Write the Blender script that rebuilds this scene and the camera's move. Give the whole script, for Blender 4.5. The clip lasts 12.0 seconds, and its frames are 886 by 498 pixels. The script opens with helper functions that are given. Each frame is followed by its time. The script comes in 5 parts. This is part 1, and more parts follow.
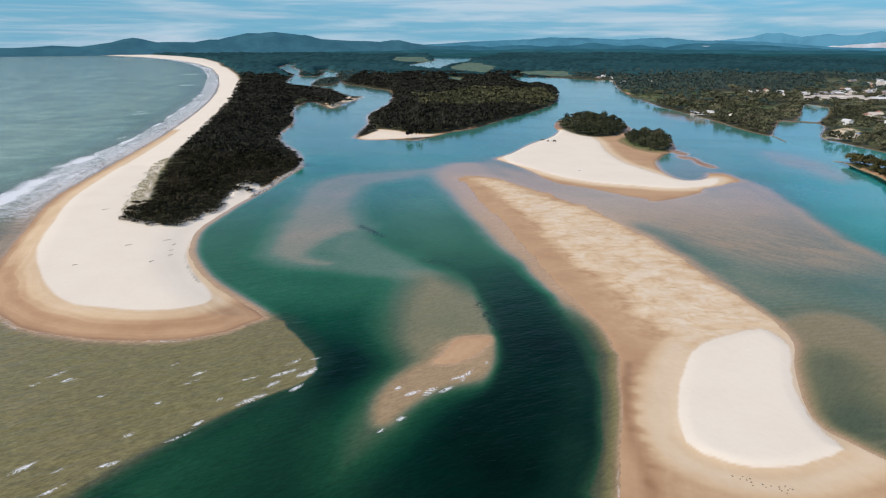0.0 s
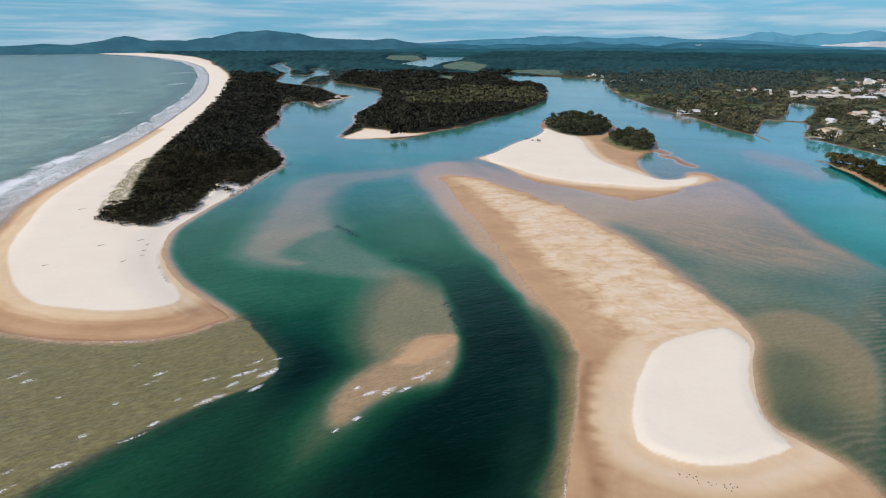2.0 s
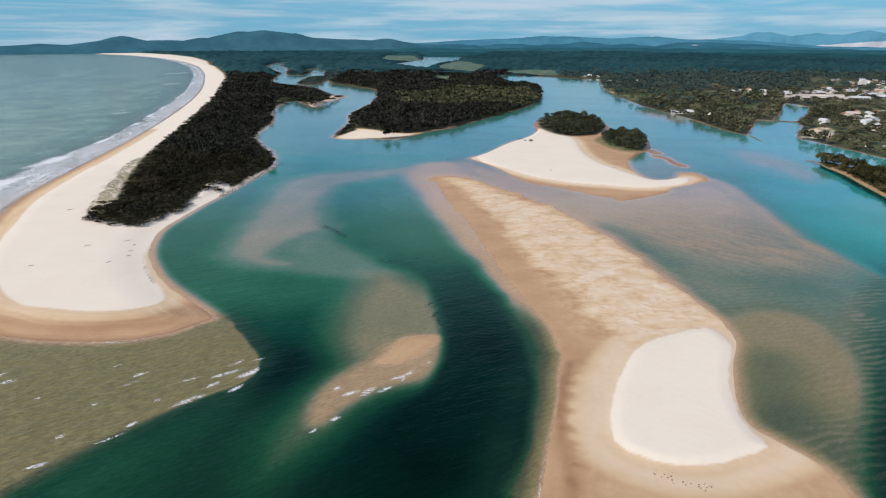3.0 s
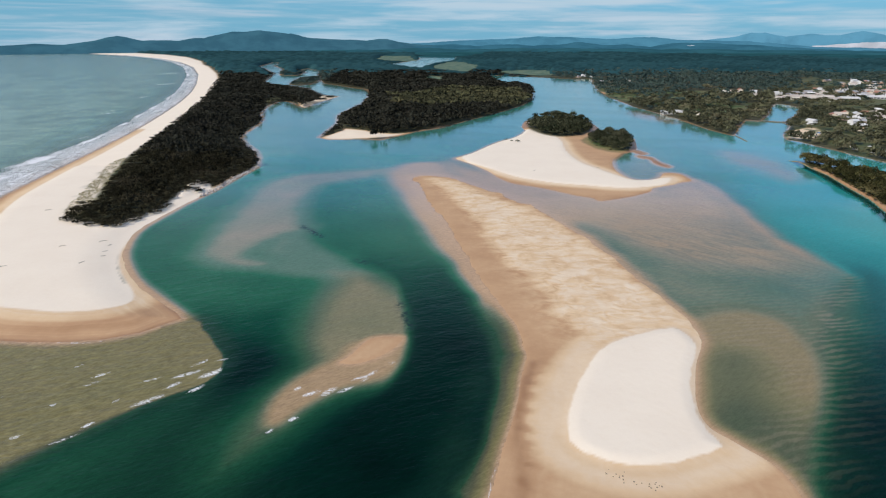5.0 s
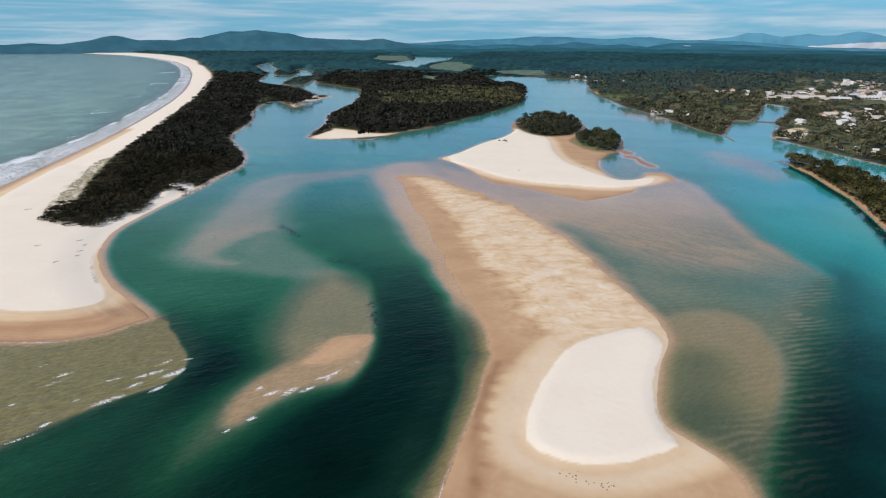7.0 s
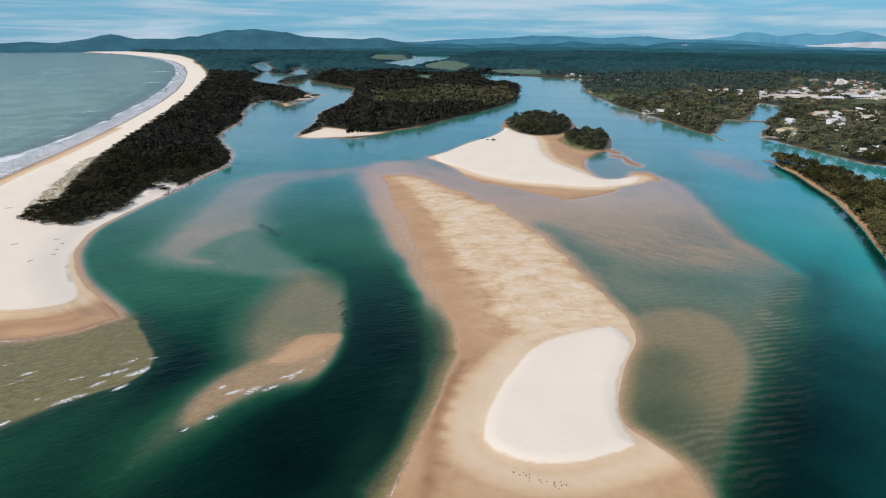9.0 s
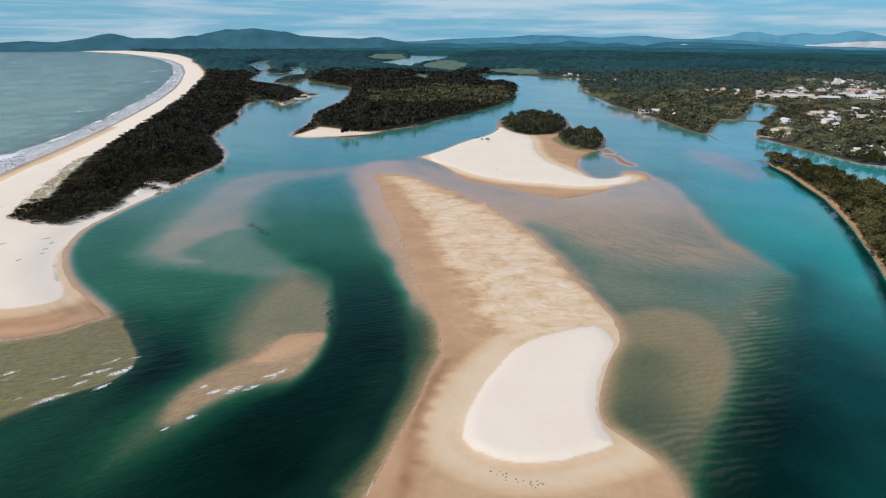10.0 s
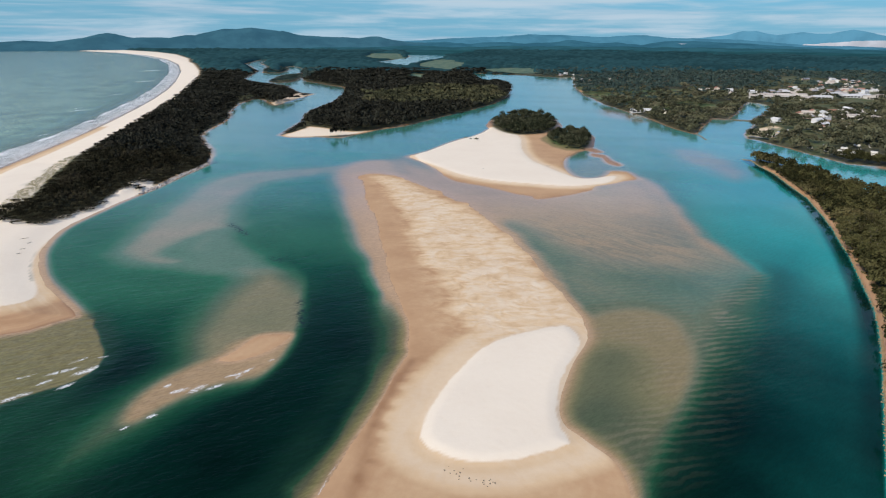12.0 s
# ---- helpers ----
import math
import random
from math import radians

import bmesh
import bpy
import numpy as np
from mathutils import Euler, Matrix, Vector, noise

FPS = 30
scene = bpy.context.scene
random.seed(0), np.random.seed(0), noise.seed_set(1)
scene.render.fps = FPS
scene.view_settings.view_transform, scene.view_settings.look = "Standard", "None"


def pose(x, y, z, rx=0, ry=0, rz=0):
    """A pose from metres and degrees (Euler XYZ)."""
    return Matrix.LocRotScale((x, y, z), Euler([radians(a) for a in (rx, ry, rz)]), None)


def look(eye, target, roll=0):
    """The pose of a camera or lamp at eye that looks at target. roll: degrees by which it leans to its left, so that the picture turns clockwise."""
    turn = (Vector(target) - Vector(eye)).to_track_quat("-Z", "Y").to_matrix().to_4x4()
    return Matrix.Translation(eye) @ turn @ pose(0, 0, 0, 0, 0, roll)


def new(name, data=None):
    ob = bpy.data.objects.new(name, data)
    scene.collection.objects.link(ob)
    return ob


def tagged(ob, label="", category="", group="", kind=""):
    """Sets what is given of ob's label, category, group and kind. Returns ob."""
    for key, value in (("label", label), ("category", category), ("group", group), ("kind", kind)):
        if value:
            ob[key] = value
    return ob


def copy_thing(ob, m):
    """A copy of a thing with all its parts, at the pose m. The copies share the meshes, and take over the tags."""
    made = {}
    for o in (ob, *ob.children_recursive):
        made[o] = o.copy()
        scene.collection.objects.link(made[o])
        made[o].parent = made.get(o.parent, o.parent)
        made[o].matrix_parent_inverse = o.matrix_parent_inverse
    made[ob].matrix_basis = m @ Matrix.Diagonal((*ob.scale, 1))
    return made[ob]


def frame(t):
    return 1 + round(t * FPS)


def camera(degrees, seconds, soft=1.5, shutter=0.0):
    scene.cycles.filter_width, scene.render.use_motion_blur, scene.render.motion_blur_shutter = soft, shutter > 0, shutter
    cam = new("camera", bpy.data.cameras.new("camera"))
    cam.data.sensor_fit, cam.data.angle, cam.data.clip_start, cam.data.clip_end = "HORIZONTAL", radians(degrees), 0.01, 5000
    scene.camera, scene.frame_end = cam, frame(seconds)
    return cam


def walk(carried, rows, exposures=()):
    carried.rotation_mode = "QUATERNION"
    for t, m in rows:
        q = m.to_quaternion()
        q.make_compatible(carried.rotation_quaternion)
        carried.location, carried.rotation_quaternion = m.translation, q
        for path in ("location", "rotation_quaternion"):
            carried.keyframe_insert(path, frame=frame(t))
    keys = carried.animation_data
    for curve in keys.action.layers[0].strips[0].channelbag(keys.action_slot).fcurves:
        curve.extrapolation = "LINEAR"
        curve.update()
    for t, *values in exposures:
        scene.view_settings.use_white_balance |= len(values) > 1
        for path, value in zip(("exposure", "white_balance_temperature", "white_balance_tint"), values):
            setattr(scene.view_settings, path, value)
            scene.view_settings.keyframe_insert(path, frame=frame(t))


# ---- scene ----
cam = camera(74.0, 12.0, soft=1.2)
PATH = [
    (0.0, (0.00, 0.00, 120.00), (-0.00, 94.02, 85.93), 0.15),
    (1.0, (6.74, -0.48, 120.67), (7.14, 93.48, 86.43), 0.18),
    (2.0, (13.51, -0.79, 121.05), (14.24, 93.14, 86.75), 0.21),
    (3.0, (20.29, -0.99, 121.21), (21.28, 92.94, 86.92), 0.23),
    (4.0, (27.06, -1.10, 121.25), (28.25, 92.84, 86.98), 0.26),
    (5.0, (33.79, -1.17, 121.21), (35.14, 92.77, 86.97), 0.28),
    (6.0, (40.49, -1.23, 121.15), (41.96, 92.72, 86.92), 0.31),
    (7.0, (47.14, -1.30, 121.11), (48.71, 92.64, 86.86), 0.34),
    (8.0, (53.78, -1.41, 121.12), (55.42, 92.50, 86.81), 0.37),
    (9.0, (60.42, -1.58, 121.19), (62.10, 92.30, 86.80), 0.40),
    (10.0, (67.09, -1.83, 121.32), (68.80, 92.02, 86.84), 0.42),
    (11.0, (73.83, -2.16, 121.52), (75.54, 91.66, 86.97), 0.42),
    (12.0, (80.69, -2.60, 121.76), (82.39, 91.22, 87.19), 0.41),
]
walk(cam, [(t, look(eye, target, roll)) for t, eye, target, roll in PATH])

# ---- light ----
SUN_FROM = Vector((-0.62, -0.55, 0.60)).normalized()
scene.view_settings.exposure = 0.25
world = bpy.data.worlds.new("sky")
scene.world = world
world.use_nodes = True


def build_sky():
    nodes, links = world.node_tree.nodes, world.node_tree.links
    nodes.clear()
    sky = nodes.new("ShaderNodeTexSky")
    sky.sky_type, sky.sun_disc = "NISHITA", False
    sky.sun_elevation = math.asin(SUN_FROM.z)
    sky.sun_rotation = math.atan2(SUN_FROM.x, SUN_FROM.y)
    sky.air_density, sky.dust_density, sky.ozone_density = 1.0, 0.4, 4.0
    coord = nodes.new("ShaderNodeTexCoord")
    height = nodes.new("ShaderNodeSeparateXYZ")
    links.new(coord.outputs["Generated"], height.inputs[0])

    def spread(low, high, to_low, to_high, value):
        node = nodes.new("ShaderNodeMapRange")
        node.interpolation_type = "SMOOTHSTEP"
        for n, v in enumerate((low, high, to_low, to_high)):
            node.inputs[n + 1].default_value = v
        links.new(value, node.inputs["Value"])
        return node.outputs["Result"]

    def clouds(flat, scale, detail, low, high, shift):
        stretch = nodes.new("ShaderNodeMapping")
        stretch.inputs["Scale"].default_value = (1.0, 1.0, flat)
        stretch.inputs["Location"].default_value = shift
        stretch.inputs["Rotation"].default_value = (0.0, radians(1.2), 0.0)
        noise = nodes.new("ShaderNodeTexNoise")
        noise.inputs["Scale"].default_value = scale
        noise.inputs["Detail"].default_value = detail
        noise.inputs["Roughness"].default_value = 0.56
        noise.inputs["Distortion"].default_value = 0.25
        links.new(coord.outputs["Generated"], stretch.inputs["Vector"])
        links.new(stretch.outputs["Vector"], noise.inputs["Vector"])
        return spread(low, high, 0.0, 1.0, noise.outputs["Fac"])

    def blend(fac, one, two, kind="MIX"):
        node = nodes.new("ShaderNodeMixRGB")
        node.blend_type = kind
        for socket, value in zip(node.inputs, (fac, one, two)):
            if isinstance(value, bpy.types.NodeSocket):
                links.new(value, socket)
            else:
                socket.default_value = value
        return node.outputs[0]

    def times(one, two):
        node = nodes.new("ShaderNodeMath")
        node.operation = "MULTIPLY"
        links.new(one, node.inputs[0])
        if isinstance(two, bpy.types.NodeSocket):
            links.new(two, node.inputs[1])
        else:
            node.inputs[1].default_value = two
        return node.outputs[0]

    thin = spread(0.30, 0.60, 1.0, 0.2, height.outputs["Z"])
    sheet_light = nodes.new("ShaderNodeVectorMath")
    sheet_light.operation = "SCALE"
    sheet_light.inputs[0].default_value = (4.5, 6.0, 7.2)
    links.new(spread(0.05, 0.22, 1.0, 1.5, height.outputs["Z"]), sheet_light.inputs["Scale"])
    air = blend(1.0, sky.outputs["Color"], (0.41, 0.78, 1.16, 1), "MULTIPLY")
    # open blue air, a grey-blue veil and thin pale streaks lit by the low sun
    air = blend(spread(0.0, 0.16, 0.85, 0.0, height.outputs["Z"]), air, (1.75, 4.3, 6.1, 1))
    veil = blend(times(clouds(12.0, 4.2, 8.0, 0.42, 0.68, (0.0, 0.0, 0.0)), thin), air, sheet_light.outputs["Vector"])
    streak = times(times(clouds(22.0, 4.0, 8.0, 0.46, 0.76, (3.1, 1.7, 0.4)), thin), 0.5)
    full = blend(streak, veil, (6.0, 6.5, 7.4, 1))
    back = nodes.new("ShaderNodeBackground")
    back.inputs["Strength"].default_value = 0.085
    out = nodes.new("ShaderNodeOutputWorld")
    links.new(full, back.inputs["Color"])
    links.new(back.outputs["Background"], out.inputs["Surface"])


build_sky()
sun_data = bpy.data.lights.new("sun", "SUN")
sun_data.energy, sun_data.angle, sun_data.color = 3.6, radians(6), (1.0, 0.90, 0.77)
sun = new("sun", sun_data)
sun.rotation_euler = (-SUN_FROM).to_track_quat("-Z", "Y").to_euler()


# ---- materials ----
class Nodes:
    """A small builder for node materials."""

    def __init__(self, name):
        self.mat = bpy.data.materials.new(name)
        self.mat.use_nodes = True
        self.nodes, self.links = self.mat.node_tree.nodes, self.mat.node_tree.links
        self.nodes.clear()
        self.place = self.add("ShaderNodeNewGeometry").outputs["Position"]

    def add(self, kind, **inputs):
        node = self.nodes.new(kind)
        for key, value in inputs.items():
            self.put(node.inputs[key.replace("_", " ")], value)
        return node

    def put(self, socket, value):
        if isinstance(value, bpy.types.NodeSocket):
            self.links.new(value, socket)
        else:
            socket.default_value = value

    def attr(self, name):
        node = self.add("ShaderNodeAttribute")
        node.attribute_name = name
        return node.outputs["Fac"]

    def noise(self, scale, detail=4.0, rough=0.55, stretch=None, distort=0.0):
        vector = self.place
        if stretch:
            mapping = self.add("ShaderNodeMapping", Vector=self.place)
            mapping.vector_type = "TEXTURE"
            mapping.inputs["Scale"].default_value = [1 / v for v in stretch[:3]]
            mapping.inputs["Rotation"].default_value = (0, 0, radians(stretch[3]))
            vector = mapping.outputs["Vector"]
        node = self.add("ShaderNodeTexNoise", Vector=vector, Scale=scale, Detail=detail, Roughness=rough, Distortion=distort)
        return node.outputs["Fac"]

    def math(self, op, a, b=0.0, clamp=False):
        node = self.nodes.new("ShaderNodeMath")
        node.operation, node.use_clamp = op, clamp
        self.put(node.inputs[0], a), self.put(node.inputs[1], b)
        return node.outputs[0]

    def span(self, value, low, high, to_low=0.0, to_high=1.0, smooth=True):
        node = self.nodes.new("ShaderNodeMapRange")
        node.interpolation_type = "SMOOTHSTEP" if smooth else "LINEAR"
        for n, v in enumerate((value, low, high, to_low, to_high)):
            self.put(node.inputs[n], v)
        return node.outputs[0]

    def mix(self, fac, a, b, blend="MIX"):
        node = self.nodes.new("ShaderNodeMixRGB")
        node.blend_type = blend
        self.put(node.inputs[0], fac)
        for socket, value in zip(node.inputs[1:], (a, b)):
            self.put(socket, value if isinstance(value, bpy.types.NodeSocket) else (*value, 1))
        return node.outputs[0]

    def ramp(self, value, stops):
        node = self.add("ShaderNodeValToRGB", Fac=value)
        marks = node.color_ramp.elements
        while len(marks) < len(stops):
            marks.new(0.5)
        for mark, (at, colour) in zip(marks, stops):
            mark.position, mark.color = at, (*colour, 1)
        return node.outputs["Color"]

    def bump(self, height, strength, distance, normal=None):
        node = self.add("ShaderNodeBump", Height=height, Strength=strength, Distance=distance)
        if normal is not None:
            self.put(node.inputs["Normal"], normal)
        return node.outputs["Normal"]

    def principled(self, colour, rough, normal=None, metal=0.0, specular=0.5):
        node = self.add("ShaderNodeBsdfPrincipled", Base_Color=colour if isinstance(colour, bpy.types.NodeSocket) else (*colour, 1), Roughness=rough, Metallic=metal)
        node.inputs["Specular IOR Level"].default_value = specular
        if normal is not None:
            self.put(node.inputs["Normal"], normal)
        return node.outputs["BSDF"]

    def done(self, shader):
        self.put(self.add("ShaderNodeOutputMaterial").inputs["Surface"], shader)
        return self.mat


def ground_material():
    n = Nodes("sand_and_soil")
    broad, fine, grain = n.noise(0.035, 5), n.noise(0.35, 5), n.noise(3.0, 3)
    dry = n.attr("dry")
    level = n.math("ADD", dry, n.math("MULTIPLY", n.math("SUBTRACT", fine, 0.5), 0.14))
    waves = n.math("ADD", n.math("MULTIPLY", n.noise(0.11, 4, 0.5, (0.9, 1.0, 1.0, 14), 0.9), 0.45), n.math("MULTIPLY", n.noise(0.30, 3, 0.5, (0.6, 1.4, 1.0, 14), 0.8), 0.16))
    warp = n.nodes.new("ShaderNodeVectorMath")
    warp.operation = "MULTIPLY_ADD"
    n.put(warp.inputs[0], n.add("ShaderNodeTexNoise", Vector=n.place, Scale=0.10, Detail=1.5).outputs["Color"])
    warp.inputs[1].default_value = (12.0, 12.0, 0.0)
    n.put(warp.inputs[2], n.place)
    squash = n.add("ShaderNodeMapping", Vector=warp.outputs[0])
    squash.inputs["Scale"].default_value, squash.inputs["Rotation"].default_value = (0.8, 1.1, 0.0), (0, 0, radians(14))
    scallop = n.add("ShaderNodeTexVoronoi", Vector=squash.outputs[0], Scale=0.16)
    scallop.feature = "DISTANCE_TO_EDGE"
    cells = scallop.outputs["Distance"]
    waves = n.math("ADD", n.math("MULTIPLY", waves, 0.5), n.span(cells, 0.0, 0.30, -0.10, 0.10))
    lines = n.add("ShaderNodeCombineXYZ", X=n.math("ADD", n.attr("tide"), n.math("MULTIPLY", n.noise(0.04, 2), 7.0)))
    bands = n.add("ShaderNodeTexNoise", Vector=lines.outputs[0], Scale=0.17, Detail=3.0, Roughness=0.6).outputs["Fac"]
    wet = n.span(dry, 0.55, 0.85, 1.0, 0.0)
    level = n.math("ADD", level, n.math("MULTIPLY", n.math("MULTIPLY", n.math("SUBTRACT", bands, 0.5), 0.6), n.math("MULTIPLY", wet, n.attr("lines"))))
    level = n.math("ADD", level, n.math("MULTIPLY", n.math("MULTIPLY", n.span(cells, 0.0, 0.34, -0.15, 0.03), n.math("MULTIPLY", n.span(n.attr("ripple"), 0.3, 1.0), n.span(n.noise(0.10, 3), 0.38, 0.62))), 1.0))
    level = n.math("ADD", level, n.math("MULTIPLY", n.math("MULTIPLY", n.math("SUBTRACT", n.span(n.noise(0.085, 4, 0.6, (0.75, 1.3, 1.0, 10), 1.2), 0.34, 0.66), 0.5), 0.20), n.attr("ripple")))
    sand = n.ramp(level, [(0.0, (0.39, 0.215, 0.105)), (0.3, (0.56, 0.35, 0.19)), (0.55, (0.735, 0.535, 0.325)), (0.8, (0.815, 0.67, 0.495)), (1.0, (0.89, 0.78, 0.625))])
    sand = n.mix(n.math("MULTIPLY", n.span(broad, 0.35, 0.7, 0.0, 0.24), n.span(dry, 0.2, 1.0, 1.0, 0.2)), sand, (0.46, 0.30, 0.19), "MULTIPLY")
    sand = n.mix(n.math("MULTIPLY", grain, 0.10), sand, (0.5, 0.4, 0.3), "MULTIPLY")
    soil = n.mix(n.span(fine, 0.3, 0.7), (0.035, 0.04, 0.018), (0.11, 0.10, 0.05))
    green = n.mix(n.span(broad, 0.4, 0.6), (0.06, 0.10, 0.03), (0.15, 0.15, 0.06))
    grass = n.attr("grass")
    # far meadows: pale pasture green with distance haze mixed into the colour
    green = n.mix(n.span(grass, 1.0, 2.0), green, n.mix(n.span(broad, 0.35, 0.65), (0.05, 0.11, 0.07), (0.15, 0.19, 0.11)))
    colour = n.mix(n.attr("soil"), sand, n.mix(grass, soil, green))
    relief = n.math("ADD", n.math("MULTIPLY", waves, n.math("MULTIPLY", n.attr("ripple"), 0.6)), n.math("MULTIPLY", fine, 0.12))
    normal = n.bump(relief, 0.9, 0.8)
    rough = n.span(dry, 0.0, 0.5, 0.45, 0.95)
    return n.done(n.principled(colour, rough, normal, 0.0, 0.3))


def water_material():
    n = Nodes("water")
    depth = n.attr("depth")
    drift = n.noise(0.02, 4, 0.5)
    deep = n.math("ADD", depth, n.math("MULTIPLY", n.math("MULTIPLY", n.math("SUBTRACT", drift, 0.5), 0.5), depth))
    scaled = n.math("DIVIDE", deep, 6.0, True)
    river = n.ramp(scaled, [(0.0, (0.535, 0.35, 0.205)), (0.07, (0.47, 0.315, 0.185)), (0.14, (0.30, 0.268, 0.20)), (0.22, (0.11, 0.195, 0.135)), (0.34, (0.024, 0.136, 0.068)), (0.55, (0.003, 0.058, 0.027)), (0.78, (0.001, 0.021, 0.0125)), (1.0, (0.0004, 0.0078, 0.0045))])
    clear = n.ramp(scaled, [(0.0, (0.52, 0.315, 0.165)), (0.14, (0.24, 0.235, 0.175)), (0.24, (0.10, 0.255, 0.215)), (0.36, (0.020, 0.285, 0.255)), (0.6, (0.006, 0.130, 0.116)), (0.8, (0.003, 0.064, 0.054)), (1.0, (0.001, 0.018, 0.0155))])
    river = n.mix(n.attr("blue"), river, clear)
    sea = n.ramp(scaled, [(0.0, (0.50, 0.33, 0.20)), (0.08, (0.27, 0.21, 0.125)), (0.15, (0.16, 0.15, 0.075)), (0.28, (0.15, 0.195, 0.135)), (0.5, (0.185, 0.27, 0.195)), (0.8, (0.245, 0.345, 0.255)), (1.0, (0.275, 0.37, 0.27))])
    shoal = n.ramp(scaled, [(0.0, (0.50, 0.33, 0.20)), (0.08, (0.28, 0.215, 0.11)), (0.15, (0.203, 0.180, 0.080)), (0.28, (0.096, 0.101, 0.058)), (0.5, (0.022, 0.068, 0.034)), (1.0, (0.0008, 0.016, 0.0115))])
    colour = n.mix(n.attr("sea"), n.mix(n.attr("silt"), river, shoal), sea)
    turn = n.add("ShaderNodeMapping", Vector=n.place)
    turn.inputs["Rotation"].default_value = (0, 0, radians(-10))
    bands = n.add("ShaderNodeTexWave", Vector=turn.outputs["Vector"], Scale=0.085, Distortion=9.0, Detail=3.0, Detail_Scale=0.5, Detail_Roughness=0.65)
    bands.bands_direction = "Y"
    rip = n.math("MULTIPLY", n.span(bands.outputs["Fac"], 0.25, 0.9), n.span(n.noise(0.05, 3), 0.35, 0.55))
    colour = n.mix(n.math("MULTIPLY", n.math("MULTIPLY", n.attr("ripple"), n.span(depth, 1.4, 3.6, 1.0, 0.3)), rip), colour, (0.30, 0.25, 0.17))
    colour = n.mix(n.math("MULTIPLY", n.attr("weed"), n.span(n.noise(0.5, 4), 0.42, 0.54)), colour, (0.012, 0.03, 0.028))
    # broad darker patches multiplied in, strongest on the open sea
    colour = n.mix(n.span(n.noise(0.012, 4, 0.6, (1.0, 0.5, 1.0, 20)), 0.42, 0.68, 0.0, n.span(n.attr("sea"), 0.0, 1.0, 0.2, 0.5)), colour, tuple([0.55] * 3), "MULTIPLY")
    # wave shading painted into the water colour: light crests, dark troughs
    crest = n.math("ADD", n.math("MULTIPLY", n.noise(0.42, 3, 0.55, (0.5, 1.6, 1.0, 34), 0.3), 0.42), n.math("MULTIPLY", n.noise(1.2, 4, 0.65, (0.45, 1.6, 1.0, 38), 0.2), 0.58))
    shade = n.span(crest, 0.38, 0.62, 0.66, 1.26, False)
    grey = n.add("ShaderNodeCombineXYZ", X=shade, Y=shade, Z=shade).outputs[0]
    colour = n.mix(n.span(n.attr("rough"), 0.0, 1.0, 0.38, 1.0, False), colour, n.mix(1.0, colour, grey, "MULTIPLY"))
    # broad lighter and darker mottling multiplied into the open sea's colour
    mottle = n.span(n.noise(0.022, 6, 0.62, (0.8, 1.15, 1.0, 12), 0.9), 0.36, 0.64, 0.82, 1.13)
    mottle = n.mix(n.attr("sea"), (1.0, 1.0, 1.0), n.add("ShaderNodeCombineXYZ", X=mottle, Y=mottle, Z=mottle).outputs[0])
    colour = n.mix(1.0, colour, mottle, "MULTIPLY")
    # current streaks over the flats
    streaks = n.span(n.noise(0.09, 5, 0.6, (0.42, 1.7, 1.0, -50), 1.6), 0.42, 0.66)
    colour = n.mix(n.math("MULTIPLY", n.attr("streak"), streaks), colour, (0.045, 0.115, 0.10))
    # foam
    lace, wisps = n.noise(0.30, 7, 0.75, (0.7, 1.3, 1.0, 25), 1.2), n.noise(0.13, 5, 0.65, (0.6, 1.6, 1.0, 15))
    lace = n.math("SUBTRACT", 1.0, n.math("MULTIPLY", n.math("ABSOLUTE", n.math("SUBTRACT", lace, 0.5)), 12.0), True)
    foam = n.attr("foam")
    froth = n.span(n.math("ADD", foam, n.math("ADD", n.math("MULTIPLY", lace, 0.52), n.math("MULTIPLY", wisps, 0.5))), 1.10, 1.30)
    colour = n.mix(froth, colour, (0.80, 0.80, 0.79))
    swell, chop, small = n.noise(0.10, 2, 0.5, (0.6, 1.6, 1.0, 25)), n.noise(0.42, 3, 0.55, (0.7, 1.5, 1.0, 20)), n.noise(1.7, 2, 0.5)
    height = n.math("ADD", n.math("MULTIPLY", swell, 0.9), n.math("ADD", n.math("MULTIPLY", chop, 0.45), n.math("MULTIPLY", small, 0.10)))
    normal = n.bump(height, n.span(n.attr("rough"), 0.0, 1.0, 0.04, 1.0, False), 1.0)
    gloss = n.math("ADD", n.math("MULTIPLY", froth, 0.6), 0.06)
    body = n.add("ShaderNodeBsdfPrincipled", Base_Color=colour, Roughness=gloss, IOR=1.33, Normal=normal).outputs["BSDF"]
    slick = n.span(n.noise(0.011, 5, 0.6, (0.35, 1.4, 1.0, -18), 0.8), 0.36, 0.64, 0.62, 1.30)
    n.put(body.node.inputs["Specular IOR Level"], n.span(n.attr("far"), 0.0, 1.0, 0.13, n.math("MULTIPLY", slick, 0.62)))
    clear = n.add("ShaderNodeBsdfTransparent", Color=(0.95, 0.97, 0.95, 1)).outputs["BSDF"]
    cover = n.math("SUBTRACT", 1.0, n.math("EXPONENT", n.math("MULTIPLY", depth, -260.0)))
    top = n.add("ShaderNodeMixShader", Fac=n.math("MAXIMUM", cover, froth))
    n.put(top.inputs[1], clear), n.put(top.inputs[2], body)
    return n.done(top.outputs[0])


def leaf_material(name, dark, light, tip):
    n = Nodes(name)
    tint, broad = n.attr("tint"), n.noise(0.03, 3)
    island = n.nodes.new("ShaderNodeNewGeometry").outputs["Random Per Island"]
    colour = n.mix(n.span(tint, 0.1, 0.9), dark, light)
    colour = n.mix(n.math("MULTIPLY", n.span(broad, 0.5, 0.75), 0.6), colour, tip)
    colour = n.mix(n.math("MULTIPLY", island, 0.22), colour, tip)
    return n.done(n.add("ShaderNodeBsdfDiffuse", Color=colour).outputs["BSDF"])


